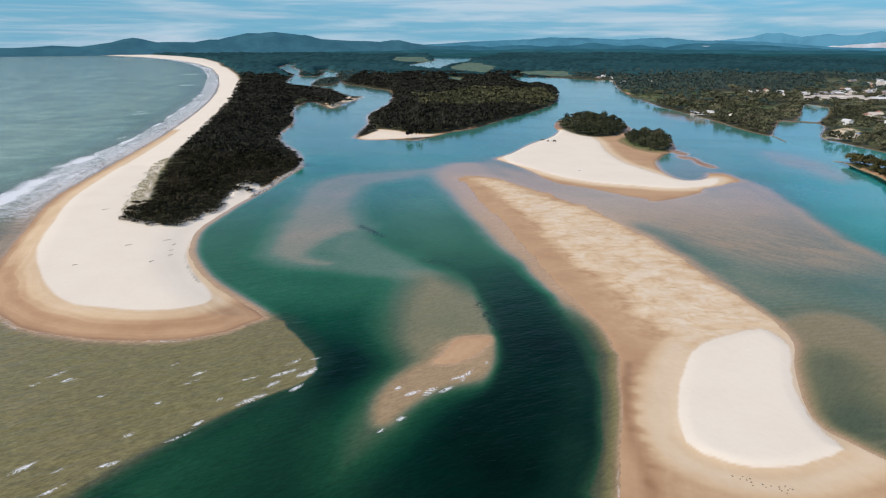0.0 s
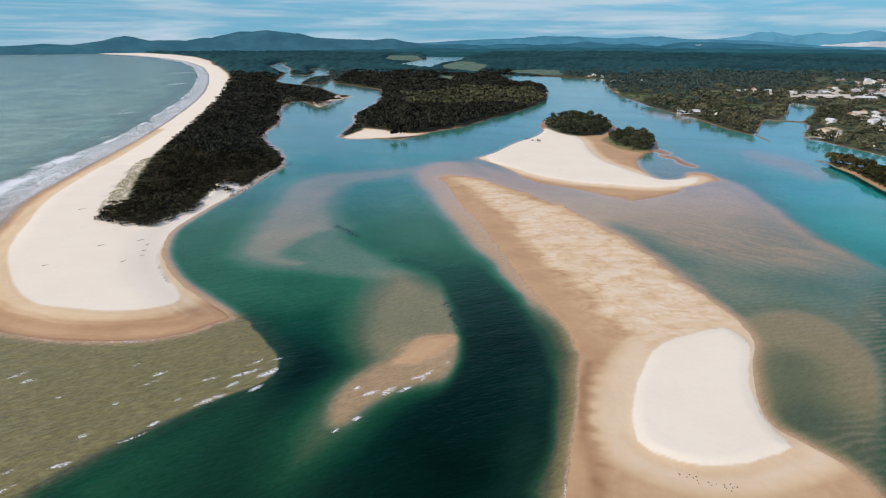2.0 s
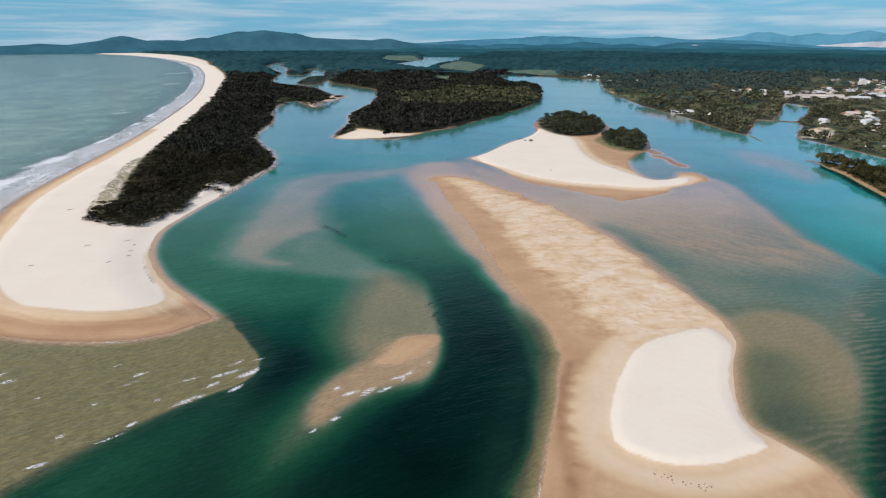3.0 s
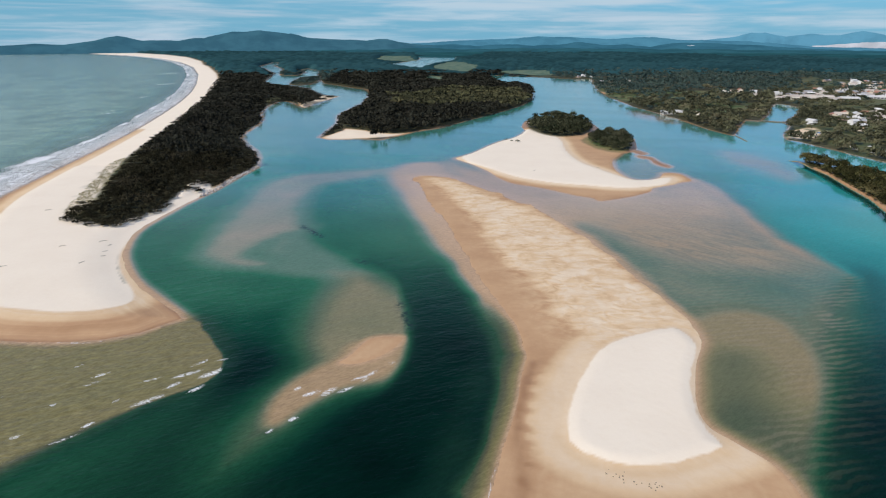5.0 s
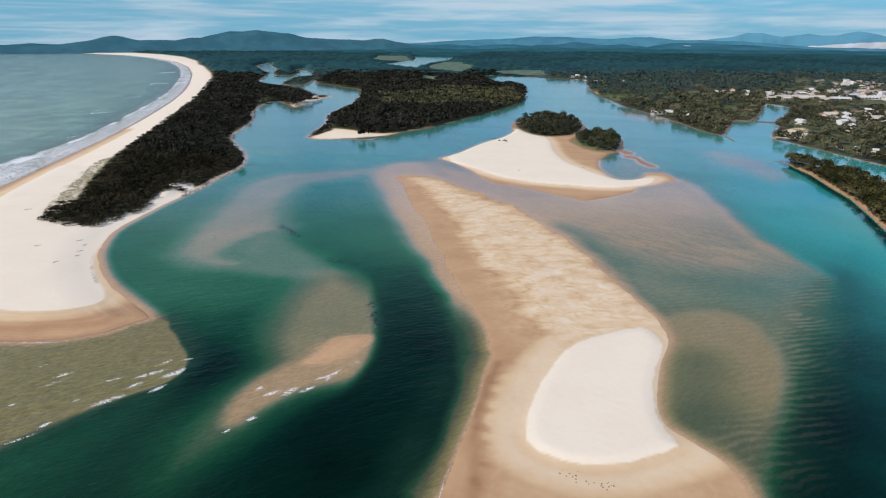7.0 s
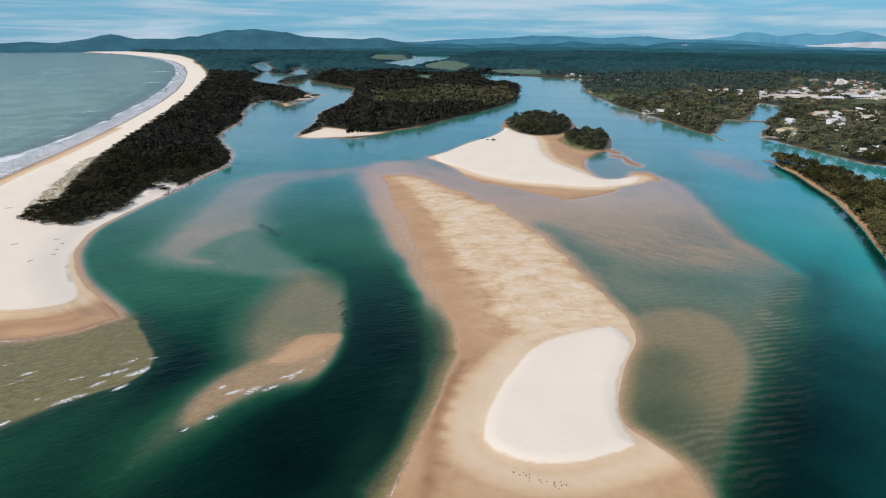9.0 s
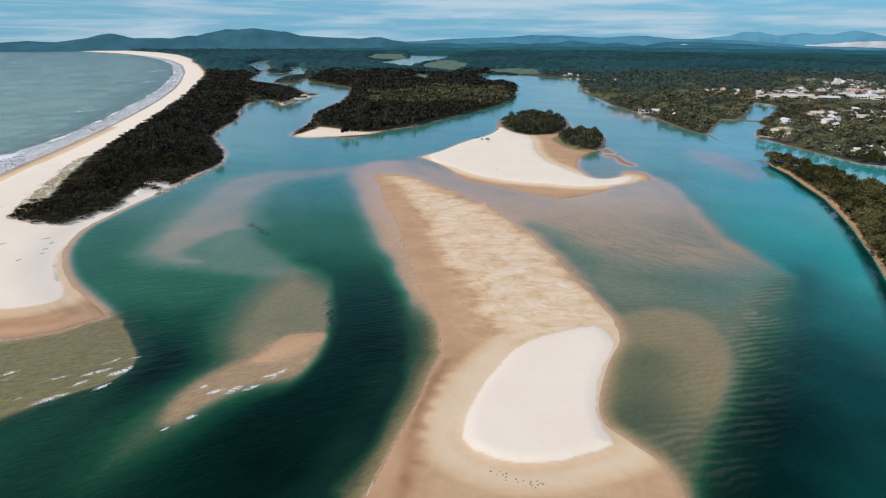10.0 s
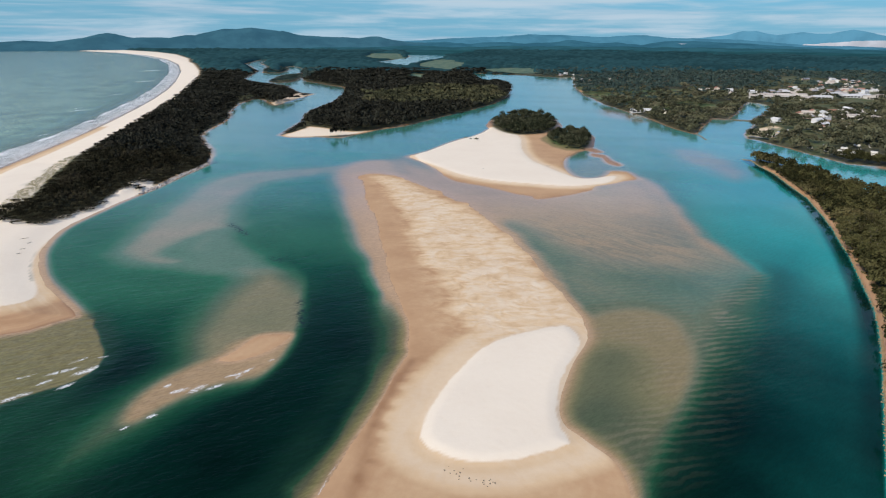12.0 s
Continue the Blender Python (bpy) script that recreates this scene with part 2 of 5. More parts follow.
def plain_material(name, colour, rough=0.7, vary=0.25, scale=0.8, metal=0.0):
    n = Nodes(name)
    shade = n.mix(n.span(n.noise(scale, 5), 0.3, 0.7, 0.0, vary), colour, tuple(c * 0.45 for c in colour))
    return n.done(n.principled(shade, rough, n.bump(n.noise(scale * 6, 3), 0.3, 0.05), metal))


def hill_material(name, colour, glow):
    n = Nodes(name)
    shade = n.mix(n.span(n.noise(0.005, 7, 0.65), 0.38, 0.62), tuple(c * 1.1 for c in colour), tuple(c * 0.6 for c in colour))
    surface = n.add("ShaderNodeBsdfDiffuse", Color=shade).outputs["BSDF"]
    # distance haze is put in as a faint glow of the slopes themselves
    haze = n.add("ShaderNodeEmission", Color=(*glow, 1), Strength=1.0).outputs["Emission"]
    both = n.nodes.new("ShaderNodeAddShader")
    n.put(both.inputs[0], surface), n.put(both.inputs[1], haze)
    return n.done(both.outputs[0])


M_GROUND, M_WATER = ground_material(), water_material()
M_SCRUB = leaf_material("dark_scrub_leaves", (0.010, 0.010, 0.006), (0.034, 0.033, 0.020), (0.062, 0.053, 0.034))
# headland leaves with sun through a cloud break painted into the colour
M_SUNLIT = leaf_material("headland_leaves_sunlit", (0.026, 0.030, 0.018), (0.085, 0.088, 0.046), (0.13, 0.115, 0.062))
# the same scrub farther off, cooler and paler with haze put into the colour
M_HAZED = leaf_material("hazed_scrub_leaves", (0.012, 0.013, 0.010), (0.034, 0.036, 0.027), (0.054, 0.050, 0.038))
M_LEAF = leaf_material("gum_leaves", (0.026, 0.032, 0.020), (0.098, 0.104, 0.060), (0.18, 0.16, 0.10))
M_BANK = leaf_material("river_bank_leaves", (0.009, 0.013, 0.005), (0.072, 0.072, 0.028), (0.165, 0.138, 0.066))
M_ISLE = leaf_material("mangrove_leaves", (0.016, 0.022, 0.012), (0.055, 0.060, 0.034), (0.10, 0.095, 0.06))
# leaf colours with distance haze painted in, bluer the farther the stand
M_MID_HAZED = leaf_material("hazed_woods_leaves", (0.030, 0.054, 0.052), (0.056, 0.084, 0.072), (0.080, 0.100, 0.080))
M_FAR_HAZED = leaf_material("hazed_canopy", (0.009, 0.036, 0.042), (0.022, 0.070, 0.080), (0.042, 0.095, 0.095))
M_BARK = plain_material("bark", (0.20, 0.165, 0.125), 0.9, 0.5, 2.0)
M_GRASS = leaf_material("dune_grass_blades", (0.20, 0.18, 0.08), (0.42, 0.36, 0.20), (0.30, 0.26, 0.13))
M_ROCK = plain_material("wall_rock", (0.36, 0.26, 0.15), 0.9, 0.6, 0.5)
M_WEIR = plain_material("weathered_rock", (0.20, 0.16, 0.12), 0.9, 0.5, 0.5)
M_PALE = plain_material("pale_stone", (0.55, 0.50, 0.45), 0.9, 0.6, 0.5)
M_WOOD = plain_material("driftwood", (0.22, 0.17, 0.12), 0.9, 0.5, 2.0)
M_WALLS = [plain_material("painted_wall", c, 0.8, 0.15, 0.4) for c in ((0.72, 0.69, 0.63), (0.62, 0.54, 0.44), (0.48, 0.36, 0.28), (0.66, 0.66, 0.66))]
M_ROOFS = [plain_material("roofing", c, 0.6, 0.3, 0.5) for c in ((0.70, 0.69, 0.67), (0.42, 0.20, 0.13), (0.36, 0.36, 0.37), (0.58, 0.50, 0.43))]
M_BLUE = plain_material("blue_canvas", (0.03, 0.16, 0.42), 0.7, 0.2)
M_PANE = plain_material("window_glass", (0.04, 0.05, 0.06), 0.1, 0.1)
M_DOOR = plain_material("door_paint", (0.20, 0.16, 0.13), 0.6)

# ---- the plan, in metres ----
# plan begin
OCEAN_EDGE = [
    (-2826, 3941), (-2581, 3896), (-2046, 3827), (-1687, 3548), (-1403, 3225), (-1108, 2775), (-886, 2349), (-705, 1918), (-582, 1580), (-503, 1341),
    (-452, 1163), (-411, 1002), (-377, 855), (-356, 753), (-340, 661), (-330, 597), (-322, 546), (-313, 494), (-307, 456), (-294, 415),
    (-277, 375), (-262, 338), (-251, 311), (-235.7, 278.9), (-212.4, 248.9), (-186.5, 230.3), (-170.2, 224.1), (-150.4, 219.2), (-125.8, 217.4), (-107.8, 219.5),
    (-93.3, 225.6), (-86.2, 234.1), (-80.1, 239.1),
]
RIVER_WEST = [
    (-80.1, 239.1), (-85.8, 245.4), (-99.0, 257.7), (-107.2, 265.6), (-116.1, 274.6), (-125.5, 285.7), (-135.0, 299.2), (-144, 314), (-150, 326), (-156, 343),
    (-160, 361), (-161, 376), (-159, 398), (-156, 429), (-152, 452), (-148, 476), (-145, 511), (-141, 546), (-139, 566), (-151, 608),
    (-166, 647), (-187, 686), (-205, 725), (-213, 756), (-217, 814), (-224, 888), (-249, 968), (-267, 1071), (-266, 1157), (-244, 1158),
    (-196, 1056), (-183, 1149), (-167, 1260), (-204, 1284), (-232, 1348), (-270, 1451), (-324, 1516), (-367, 1550), (-427, 1644), (-494, 2013),
    (-609, 2321),
]
RIVER_CREEK = [
    (-652, 2402), (-698, 2799), (-650, 2745), (-618, 2493), (-536, 2285), (-448, 1901), (-395, 1903), (-397, 2048), (-449, 2214), (-442, 2290),
    (-360, 2114), (-334, 1933), (-292, 1734), (-251, 1591), (-207, 1537), (-164, 1470), (-126, 1424), (-106, 1338), (-101, 1226), (-101, 1131),
    (-109, 1058), (-117, 993), (-117, 942), (-106, 860), (-109, 739), (-73, 731), (-34, 724), (-23, 745), (-11, 773), (4, 787),
    (35, 818), (62, 863), (102, 933), (148, 1014), (191, 1100), (225, 1201), (249, 1321), (275, 1517), (275, 1647), (258, 1688),
    (227, 1626), (209, 1729), (199, 1954),
]
RIVER_EAST = [
    (291, 1903), (369, 1854), (438, 1783), (496, 1785), (447, 1576), (418, 1425), (399, 1275), (397, 1195), (393, 1086), (402, 1027),
    (406, 966), (411, 912), (412, 858), (413, 809), (417, 780), (421, 761), (458, 826), (508, 908), (524, 896), (577, 970),
    (648, 1092), (690, 1150), (695, 1121), (695, 1075), (642, 993), (561, 890), (543, 843), (485, 758), (474, 727), (480, 715),
    (484, 684), (490, 661), (491, 631), (496, 604), (500, 578), (523, 563), (541, 529),
]
RIVER_WALL = [
    (456, 422), (443, 448), (432, 477), (429, 511), (428, 554), (424, 585), (408, 591), (402, 563), (399, 531), (387, 484),
    (378, 444), (362, 401), (349, 368), (336, 340), (325, 315), (312, 289), (301, 267), (291.2, 247.3), (280.9, 230.1), (269.5, 212.3),
    (257.3, 194.6), (243.9, 175.6), (230.4, 156.4), (208.9, 126.0),
]
FAR_REACH = [
    (-174, 2716), (-117, 2832), (-44, 3238), (-65, 3573), (17, 3675), (144, 3498), (112, 3034), (39, 2841), (0, 2572), (-11, 2391),
    (-56, 2432), (-106, 2567),
]
CREEK_ISLET = [
    (-339, 1569), (-355, 1688), (-363, 1826), (-325, 1905), (-297, 1757), (-284, 1590), (-306, 1534),
]
ISLAND = [
    (49, 608), (71, 637), (93, 686), (110, 718), (128, 739), (144, 771), (159, 820), (171, 877), (195, 915), (227, 942),
    (254, 909), (254, 833), (241, 772), (255, 772), (277, 763), (278, 720), (263, 674), (240, 629), (226, 604), (216, 571),
    (212, 535), (216, 517), (228, 517), (238, 531), (246, 545), (267, 541), (267, 507), (252, 498), (241, 490), (223, 480),
    (215, 467), (193, 452), (161, 438), (158, 448), (145, 455), (132, 470), (117, 483), (100, 495), (87, 520), (78, 548),
    (65, 580),
]
ISLAND_DRY = [
    (59, 608), (92, 678), (127, 735), (157, 810), (183, 781), (190, 719), (182, 651), (183, 589), (193, 557), (201, 533),
    (213, 511), (233, 517), (248, 520), (244, 505), (229, 488), (196, 478), (161, 487), (130, 499), (105, 520), (86, 551),
]
SAND_STRIP = [
    (251, 627), (263, 618), (264, 594), (269, 571), (261, 562), (254, 577), (257, 602), (249, 610),
]
SAND_STRIP_FAR = [
    (254, 652), (262, 655), (268, 638), (262, 629), (254, 632),
]
GULLY = [
    (72.4, 200.4), (67.9, 189.0), (64.8, 178.5), (62.2, 166.5), (61.4, 160.2), (60.2, 150.0), (59.3, 137.0), (57.5, 124.0), (55.0, 110.0),
]
BAR = [
    (23, 517), (43, 513), (56, 494), (76, 464), (94, 438), (108, 404), (120, 375), (129, 346), (135, 323), (139, 301),
    (142.7, 281.4), (146.1, 263.8), (147.6, 245.0), (149.4, 233.8), (148.6, 223.3), (146.0, 213.6), (138.8, 202.4), (133.4, 190.2), (128.1, 177.4), (125.2, 167.5),
    (125.7, 160.6), (129.0, 155.7), (132.5, 150.3), (135.7, 145.9), (138.7, 138.4), (139.0, 129.2), (137.1, 118.9), (133.7, 104.7), (41.4, 105.6), (46.7, 123.6),
    (49.9, 132.1), (52.5, 141.5), (56.1, 153.3), (59.6, 163.5), (63.3, 176.6), (66.5, 191.5), (70.6, 206.2), (69.9, 213.2), (69.8, 236.0), (63.4, 266.7),
    (57, 314), (50, 365), (41, 426), (29, 484),
]
RIPPLES = [
    (30, 513), (43, 511), (56, 492), (76, 462), (94, 436), (107, 403), (119, 374), (128, 344), (134, 322), (139, 300),
    (142.4, 280.7), (145.8, 263.1), (147.3, 244.4), (144.2, 231.0), (135.0, 229.9), (123.2, 225.7), (110.5, 218.7), (99.3, 220.6), (90.9, 239.0), (86.8, 270.2),
    (77, 305), (68, 343), (59, 404), (44, 460),
]
BAR_DRY = [
    (135.7, 228.9), (125.6, 225.7), (110.3, 218.2), (101.2, 210.2), (91.9, 195.9), (84.7, 182.5), (79.6, 170.5), (77.1, 161.2), (76.6, 152.7), (79.6, 147.2),
    (85.5, 143.2), (92.7, 140.8), (103.0, 141.3), (113.2, 144.3), (122.4, 148.1), (124.8, 150.0), (123.6, 155.7), (123.4, 164.4), (125.5, 174.0), (127.7, 182.7),
    (133.9, 196.1), (141.1, 209.0), (143.3, 215.9), (142.6, 223.3), (140.4, 228.4),
]
SPIT_DRY = [
    (-1630, 3460), (-1258, 3016), (-962, 2522), (-727, 2003), (-572, 1580), (-482, 1301), (-423, 1086), (-381, 917), (-343, 740), (-321, 622),
    (-308, 539), (-298, 484), (-285, 431), (-268, 387), (-253, 351), (-238, 321), (-219.6, 294.5), (-204.3, 275.5), (-187.9, 258.5), (-172.5, 248.5),
    (-157.1, 244.4), (-140.1, 241.6), (-125.2, 242.9), (-116.3, 246.5), (-110.7, 252.6), (-111.6, 262.2), (-118.7, 273.9), (-127.6, 285.7), (-136.6, 299.2), (-146, 317),
    (-151, 331), (-156, 352), (-157, 371), (-155, 402), (-150, 437), (-148, 476), (-186, 553), (-326, 886), (-453, 1302), (-553, 1619),
    (-697, 2005), (-904, 2478), (-1152, 2956), (-1406, 3304), (-1722, 3642),
]
BAR_SHOAL = [
    (-8, 535), (0, 488), (15, 415), (30, 348), (42, 300), (50.2, 263.2), (55.3, 233.2), (58.4, 208.6), (57.8, 186.1), (53.4, 165.7),
    (49.1, 148.6), (42.4, 125.6), (94.4, 125.8), (124.1, 179.2), (144.8, 220.8), (146.1, 263.8), (135, 323), (120, 375), (94, 438), (57, 505),
    (42, 577), (20, 587), (3, 571),
]
FLATS = [
    (49, 596), (91, 544), (173, 480), (229, 500), (258, 511), (271, 507), (267, 444), (258, 392), (251, 350), (253, 313),
    (255, 312), (255.5, 293.3), (235.6, 277.7), (216.2, 274.1), (199.6, 285.3), (177.6, 293.2), (161, 302), (148, 339), (131, 373), (120, 319),
    (114, 354), (90, 416), (66, 460), (40, 543),
]
RIDGE = [
    (261, 507), (272, 507), (269, 448), (260, 395), (254, 354), (257, 319), (257, 313), (259.2, 288.4), (252.2, 286.9), (248, 303),
    (246, 304), (244, 344), (248, 382), (256, 433),
]
LOBE = [
    (149.6, 230.4), (156.9, 238.7), (166.1, 243.4), (179.9, 245.1), (189.5, 235.3), (188.7, 217.4), (183.5, 199.1), (173.3, 179.5), (162.6, 162.9), (152.5, 148.5),
    (145.4, 138.3), (138.7, 128.1), (131.1, 148.6), (125.0, 161.6), (125.0, 176.3), (132.1, 195.2),
]
LOBE_POOL = [
    (137.4, 199.3), (148.7, 208.1), (159.7, 205.8), (159.4, 191.0), (152.3, 172.7), (141.6, 159.9), (131.1, 155.6), (125.6, 164.7), (127.8, 179.8),
]
RIPPLE_FAN = [
    (199.9, 238.6), (235.0, 270.5), (256.8, 286.9), (241.0, 256.9), (212.9, 212.5), (187.8, 179.5), (167.4, 153.9), (152.2, 138.3), (152.4, 145.8), (175.3, 179.5),
    (189.5, 207.9),
]
WEST_SHOAL = [
    (-106, 331), (-108, 376), (-113, 449), (-113, 490), (-95, 525), (-66, 539), (-45, 547), (-13, 555), (-23, 526), (-47, 508),
    (-64, 487), (-70, 441), (-56, 383), (-54, 368), (-67, 358), (-76, 332), (-75, 317), (-58, 308), (-70, 302), (-94, 311),
]
WEST_SHELF = [
    (-67, 362), (-53, 367), (-32, 337), (-13, 313), (1.8, 292.0), (-7.1, 286.5), (-24.8, 284.1), (-49.1, 287.7), (-70, 304), (-59, 311),
    (-72, 327),
]
MID_SHOAL = [
    (-7.2, 288.0), (4.7, 282.0), (11.7, 271.9), (17.6, 250.3), (20.9, 230.4), (21.0, 210.7), (18.4, 197.6), (13.9, 187.7), (1.3, 182.1), (-8.5, 173.4),
    (-15.4, 160.9), (-23.1, 148.3), (-31.3, 136.1), (-30.4, 150.9), (-26.5, 168.5), (-24.7, 178.5), (-19.8, 191.4), (-17.4, 201.6), (-22.3, 219.9), (-21.8, 244.1),
    (-15.5, 274.5),
]
MID_SAND = [
    (3.9, 220.5), (11.2, 224.1), (21.3, 223.1), (20.5, 216.3), (13.9, 206.1), (3.6, 199.2), (-3.0, 199.2), (-5.2, 201.7), (-0.8, 208.3),
]
MID_FRONT = [
    (-0.9, 217.6), (20.3, 222.6), (19.6, 201.8), (14.0, 188.9), (1.3, 182.1), (-8.5, 174.4), (-15.5, 162.3), (-20.8, 160.0), (-24.2, 165.4), (-24.2, 176.8),
    (-19.6, 188.7), (-13.8, 197.5), (-5.3, 205.2),
]
SEA_SHOAL = [
    (-80.1, 239.1), (-67.6, 229.9), (-57.4, 217.3), (-49.9, 203.6), (-48.5, 191.3), (-55.7, 181.9), (-67.2, 173.2), (-75.5, 163.6), (-85.4, 152.1), (-93.6, 140.6),
    (-100.0, 131.4), (-105.6, 125.1), (-165.5, 99.3), (-295.9, 177.3), (-303, 240), (-228.4, 279.0), (-149.8, 240.4),
]
SEA_SLOPE = [
    (-54, 198), (-40, 172), (-24, 142), (-12, 122), (-60, 104), (-92, 132), (-66, 172),
]
SPIT_WOODS = [
    (-957, 2843), (-639, 1920), (-509, 1493), (-403, 1114), (-359, 937), (-320, 772), (-295, 662), (-278, 592), (-263, 539), (-245, 485),
    (-224, 428), (-217, 393), (-208, 383), (-182, 372), (-175, 388), (-168, 417), (-169, 449), (-172, 486), (-155, 502), (-147, 529),
    (-139, 561), (-153, 608), (-170, 647), (-191, 686), (-207, 725), (-217, 765), (-220, 814), (-229, 888), (-253, 968), (-270, 1071),
    (-270, 1178), (-222, 1158), (-195, 1191), (-228, 1322), (-310, 1482), (-424, 1604), (-511, 2012), (-640, 2280), (-798, 2852),
]
DUNE_GRASS = [
    (-278, 592), (-278, 552), (-260, 495), (-245, 448), (-232, 409), (-220, 395), (-211, 385), (-223, 428), (-245, 489),
]
ISLE_WOODS_A = [
    (164, 831), (184, 902), (226, 935), (254, 909), (253, 833), (234, 777), (208, 749), (183, 748), (168, 780),
]
ISLE_WOODS_B = [
    (220, 719), (242, 754), (276, 759), (271, 712), (254, 659), (237, 645), (223, 669),
]
HEADLAND_SAND = [
    (-110, 737), (-101, 765), (-92, 798), (-98, 815), (-86, 808), (-66, 790), (-48, 776), (-23, 770), (5, 780), (-20, 740), (-48, 728), (-93, 720),
]
PARK = [
    (481, 751), (514, 794), (534, 810), (558, 820), (547, 776), (521, 735), (491, 722), (481, 734),
]
TOWN = [
    (790, 1377), (992, 1632), (1449, 2004), (1479, 1870), (563, 685), (510, 677), (502, 692), (507, 740), (517, 791), (595, 903),
    (697, 1050), (734, 1141), (722, 1213),
]
FIELDS = [
    (640, 1332), (569, 1090), (647, 1139), (546, 1006), (440, 919), (448, 1044), (405, 1184), (423, 1440), (475, 1523), (530, 1370),
]
PASTURE = [
    (40, 2574), (131, 2900), (202, 2583), (156, 2103), (90, 2180), (30, 2310),
]
PASTURE_NORTH = [
    (-98, 4049), (134, 4600), (345, 4190), (174, 3680), (-5, 3860),
]
PASTURE_WEST = [
    (-306, 3591), (-237, 3804), (-120, 3600), (-70, 3000), (-140, 2955), (-228, 3089),
]
PASTURE_BEND = [
    (271, 2158), (430, 2166), (390, 1930), (306, 1975),
]
HEAD_CLEARING = [
    (12, 1895), (60, 1812), (51, 1715), (21, 1761),
]
# part of the headland forest that gets the painted sunlight
SUNLIT_STAND = [
    (-70, 1099), (-12, 1297), (93, 1360), (195, 1332), (231, 1249), (190, 1065), (115, 1063), (31, 1023), (-29, 1022),
]
EAST_BASE = [
    (37, 582), (57, 611), (117, 556), (209, 558), (263, 674), (269, 674), (270, 599), (274, 511), (269, 448), (260, 395),
    (254, 354), (257, 319), (257, 313), (259.2, 288.4), (227.5, 238.6), (198.1, 199.1), (172.0, 169.2), (154.3, 148.5), (139.9, 127.0), (135.5, 133.7),
    (115.2, 160.1), (124.8, 217.7), (130.8, 267.1), (121, 323), (87, 404), (55, 478),
]
STREAK_A = [
    (336, 635), (359, 659), (390, 642), (390, 590), (375, 522), (346, 500), (340, 542), (329, 584),
]
STREAK_B = [
    (343, 1002), (388, 1035), (408, 947), (405, 859), (371, 858), (346, 918),
]
CREEK_SAND = [
    (-226, 1148), (-195, 1047), (-180, 1129), (-162, 1236), (-177, 1310), (-195, 1284), (-203, 1212), (-211, 1159),
]
SCARP = [
    (-167, 442), (-160, 449), (-153, 463), (-147, 478), (-157, 494), (-170, 502), (-176, 490), (-173, 466),
]
# plan end


def smooth_closed(points, steps=3):
    """A closed curve through the corner points (Catmull-Rom)."""
    p = np.array(points, float)
    a, b, c, d = np.roll(p, 1, 0), p, np.roll(p, -1, 0), np.roll(p, -2, 0)
    out = []
    for s in np.linspace(0, 1, steps, endpoint=False):
        out.append(0.5 * (2 * b + (c - a) * s + (2 * a - 5 * b + 4 * c - d) * s**2 + (3 * b - a - 3 * c + d) * s**3))
    return np.stack(out, 1).reshape(-1, 2)


def side(points, xy, open_line=False):
    """Distance to an outline; positive inside."""
    x, y = xy[:, 0].astype(np.float32), xy[:, 1].astype(np.float32)
    best, inside = np.full(len(x), 1e12, np.float32), np.zeros(len(x), bool)
    ring = np.asarray(points, np.float32)
    pairs = zip(ring[:-1], ring[1:]) if open_line else zip(ring, np.roll(ring, -1, 0))
    for (ax, ay), (bx, by) in pairs:
        dx, dy = bx - ax, by - ay
        s = np.clip(((x - ax) * dx + (y - ay) * dy) / (dx * dx + dy * dy + 1e-9), 0, 1)
        np.minimum(best, (x - ax - s * dx) ** 2 + (y - ay - s * dy) ** 2, out=best)
        if not open_line and ay != by:
            inside ^= ((ay > y) != (by > y)) & (x < (y - ay) / (by - ay) * dx + ax)
    best = np.sqrt(best)
    return best if open_line else np.where(inside, best, -best)


def step(low, high, value):
    s = np.clip((value - low) / (high - low), 0, 1)
    return s * s * (3 - 2 * s)


def wavy(xy, size, seed=0, octaves=3):
    """Smooth value noise from -1 to 1 on the plan."""
    total, weight = np.zeros(len(xy)), 0.0
    for o in range(octaves):
        q = xy / size * 2**o + seed * 17.3 + o * 5.1
        i, f = np.floor(q).astype(np.int64), q - np.floor(q)
        f = f * f * (3 - 2 * f)

        def corner(dx, dy):
            k = (i[:, 0] + dx) * 374761393 + (i[:, 1] + dy) * 668265263 + seed * 1442695
            k = (k ^ (k >> 13)) * 1274126177 & 0x7FFFFFFF
            return (k % 65536) / 32768.0 - 1

        top = corner(0, 0) * (1 - f[:, 0]) + corner(1, 0) * f[:, 0]
        low = corner(0, 1) * (1 - f[:, 0]) + corner(1, 1) * f[:, 0]
        total += (top * (1 - f[:, 1]) + low * f[:, 1]) * 0.5**o
        weight += 0.5**o
    return total / weight


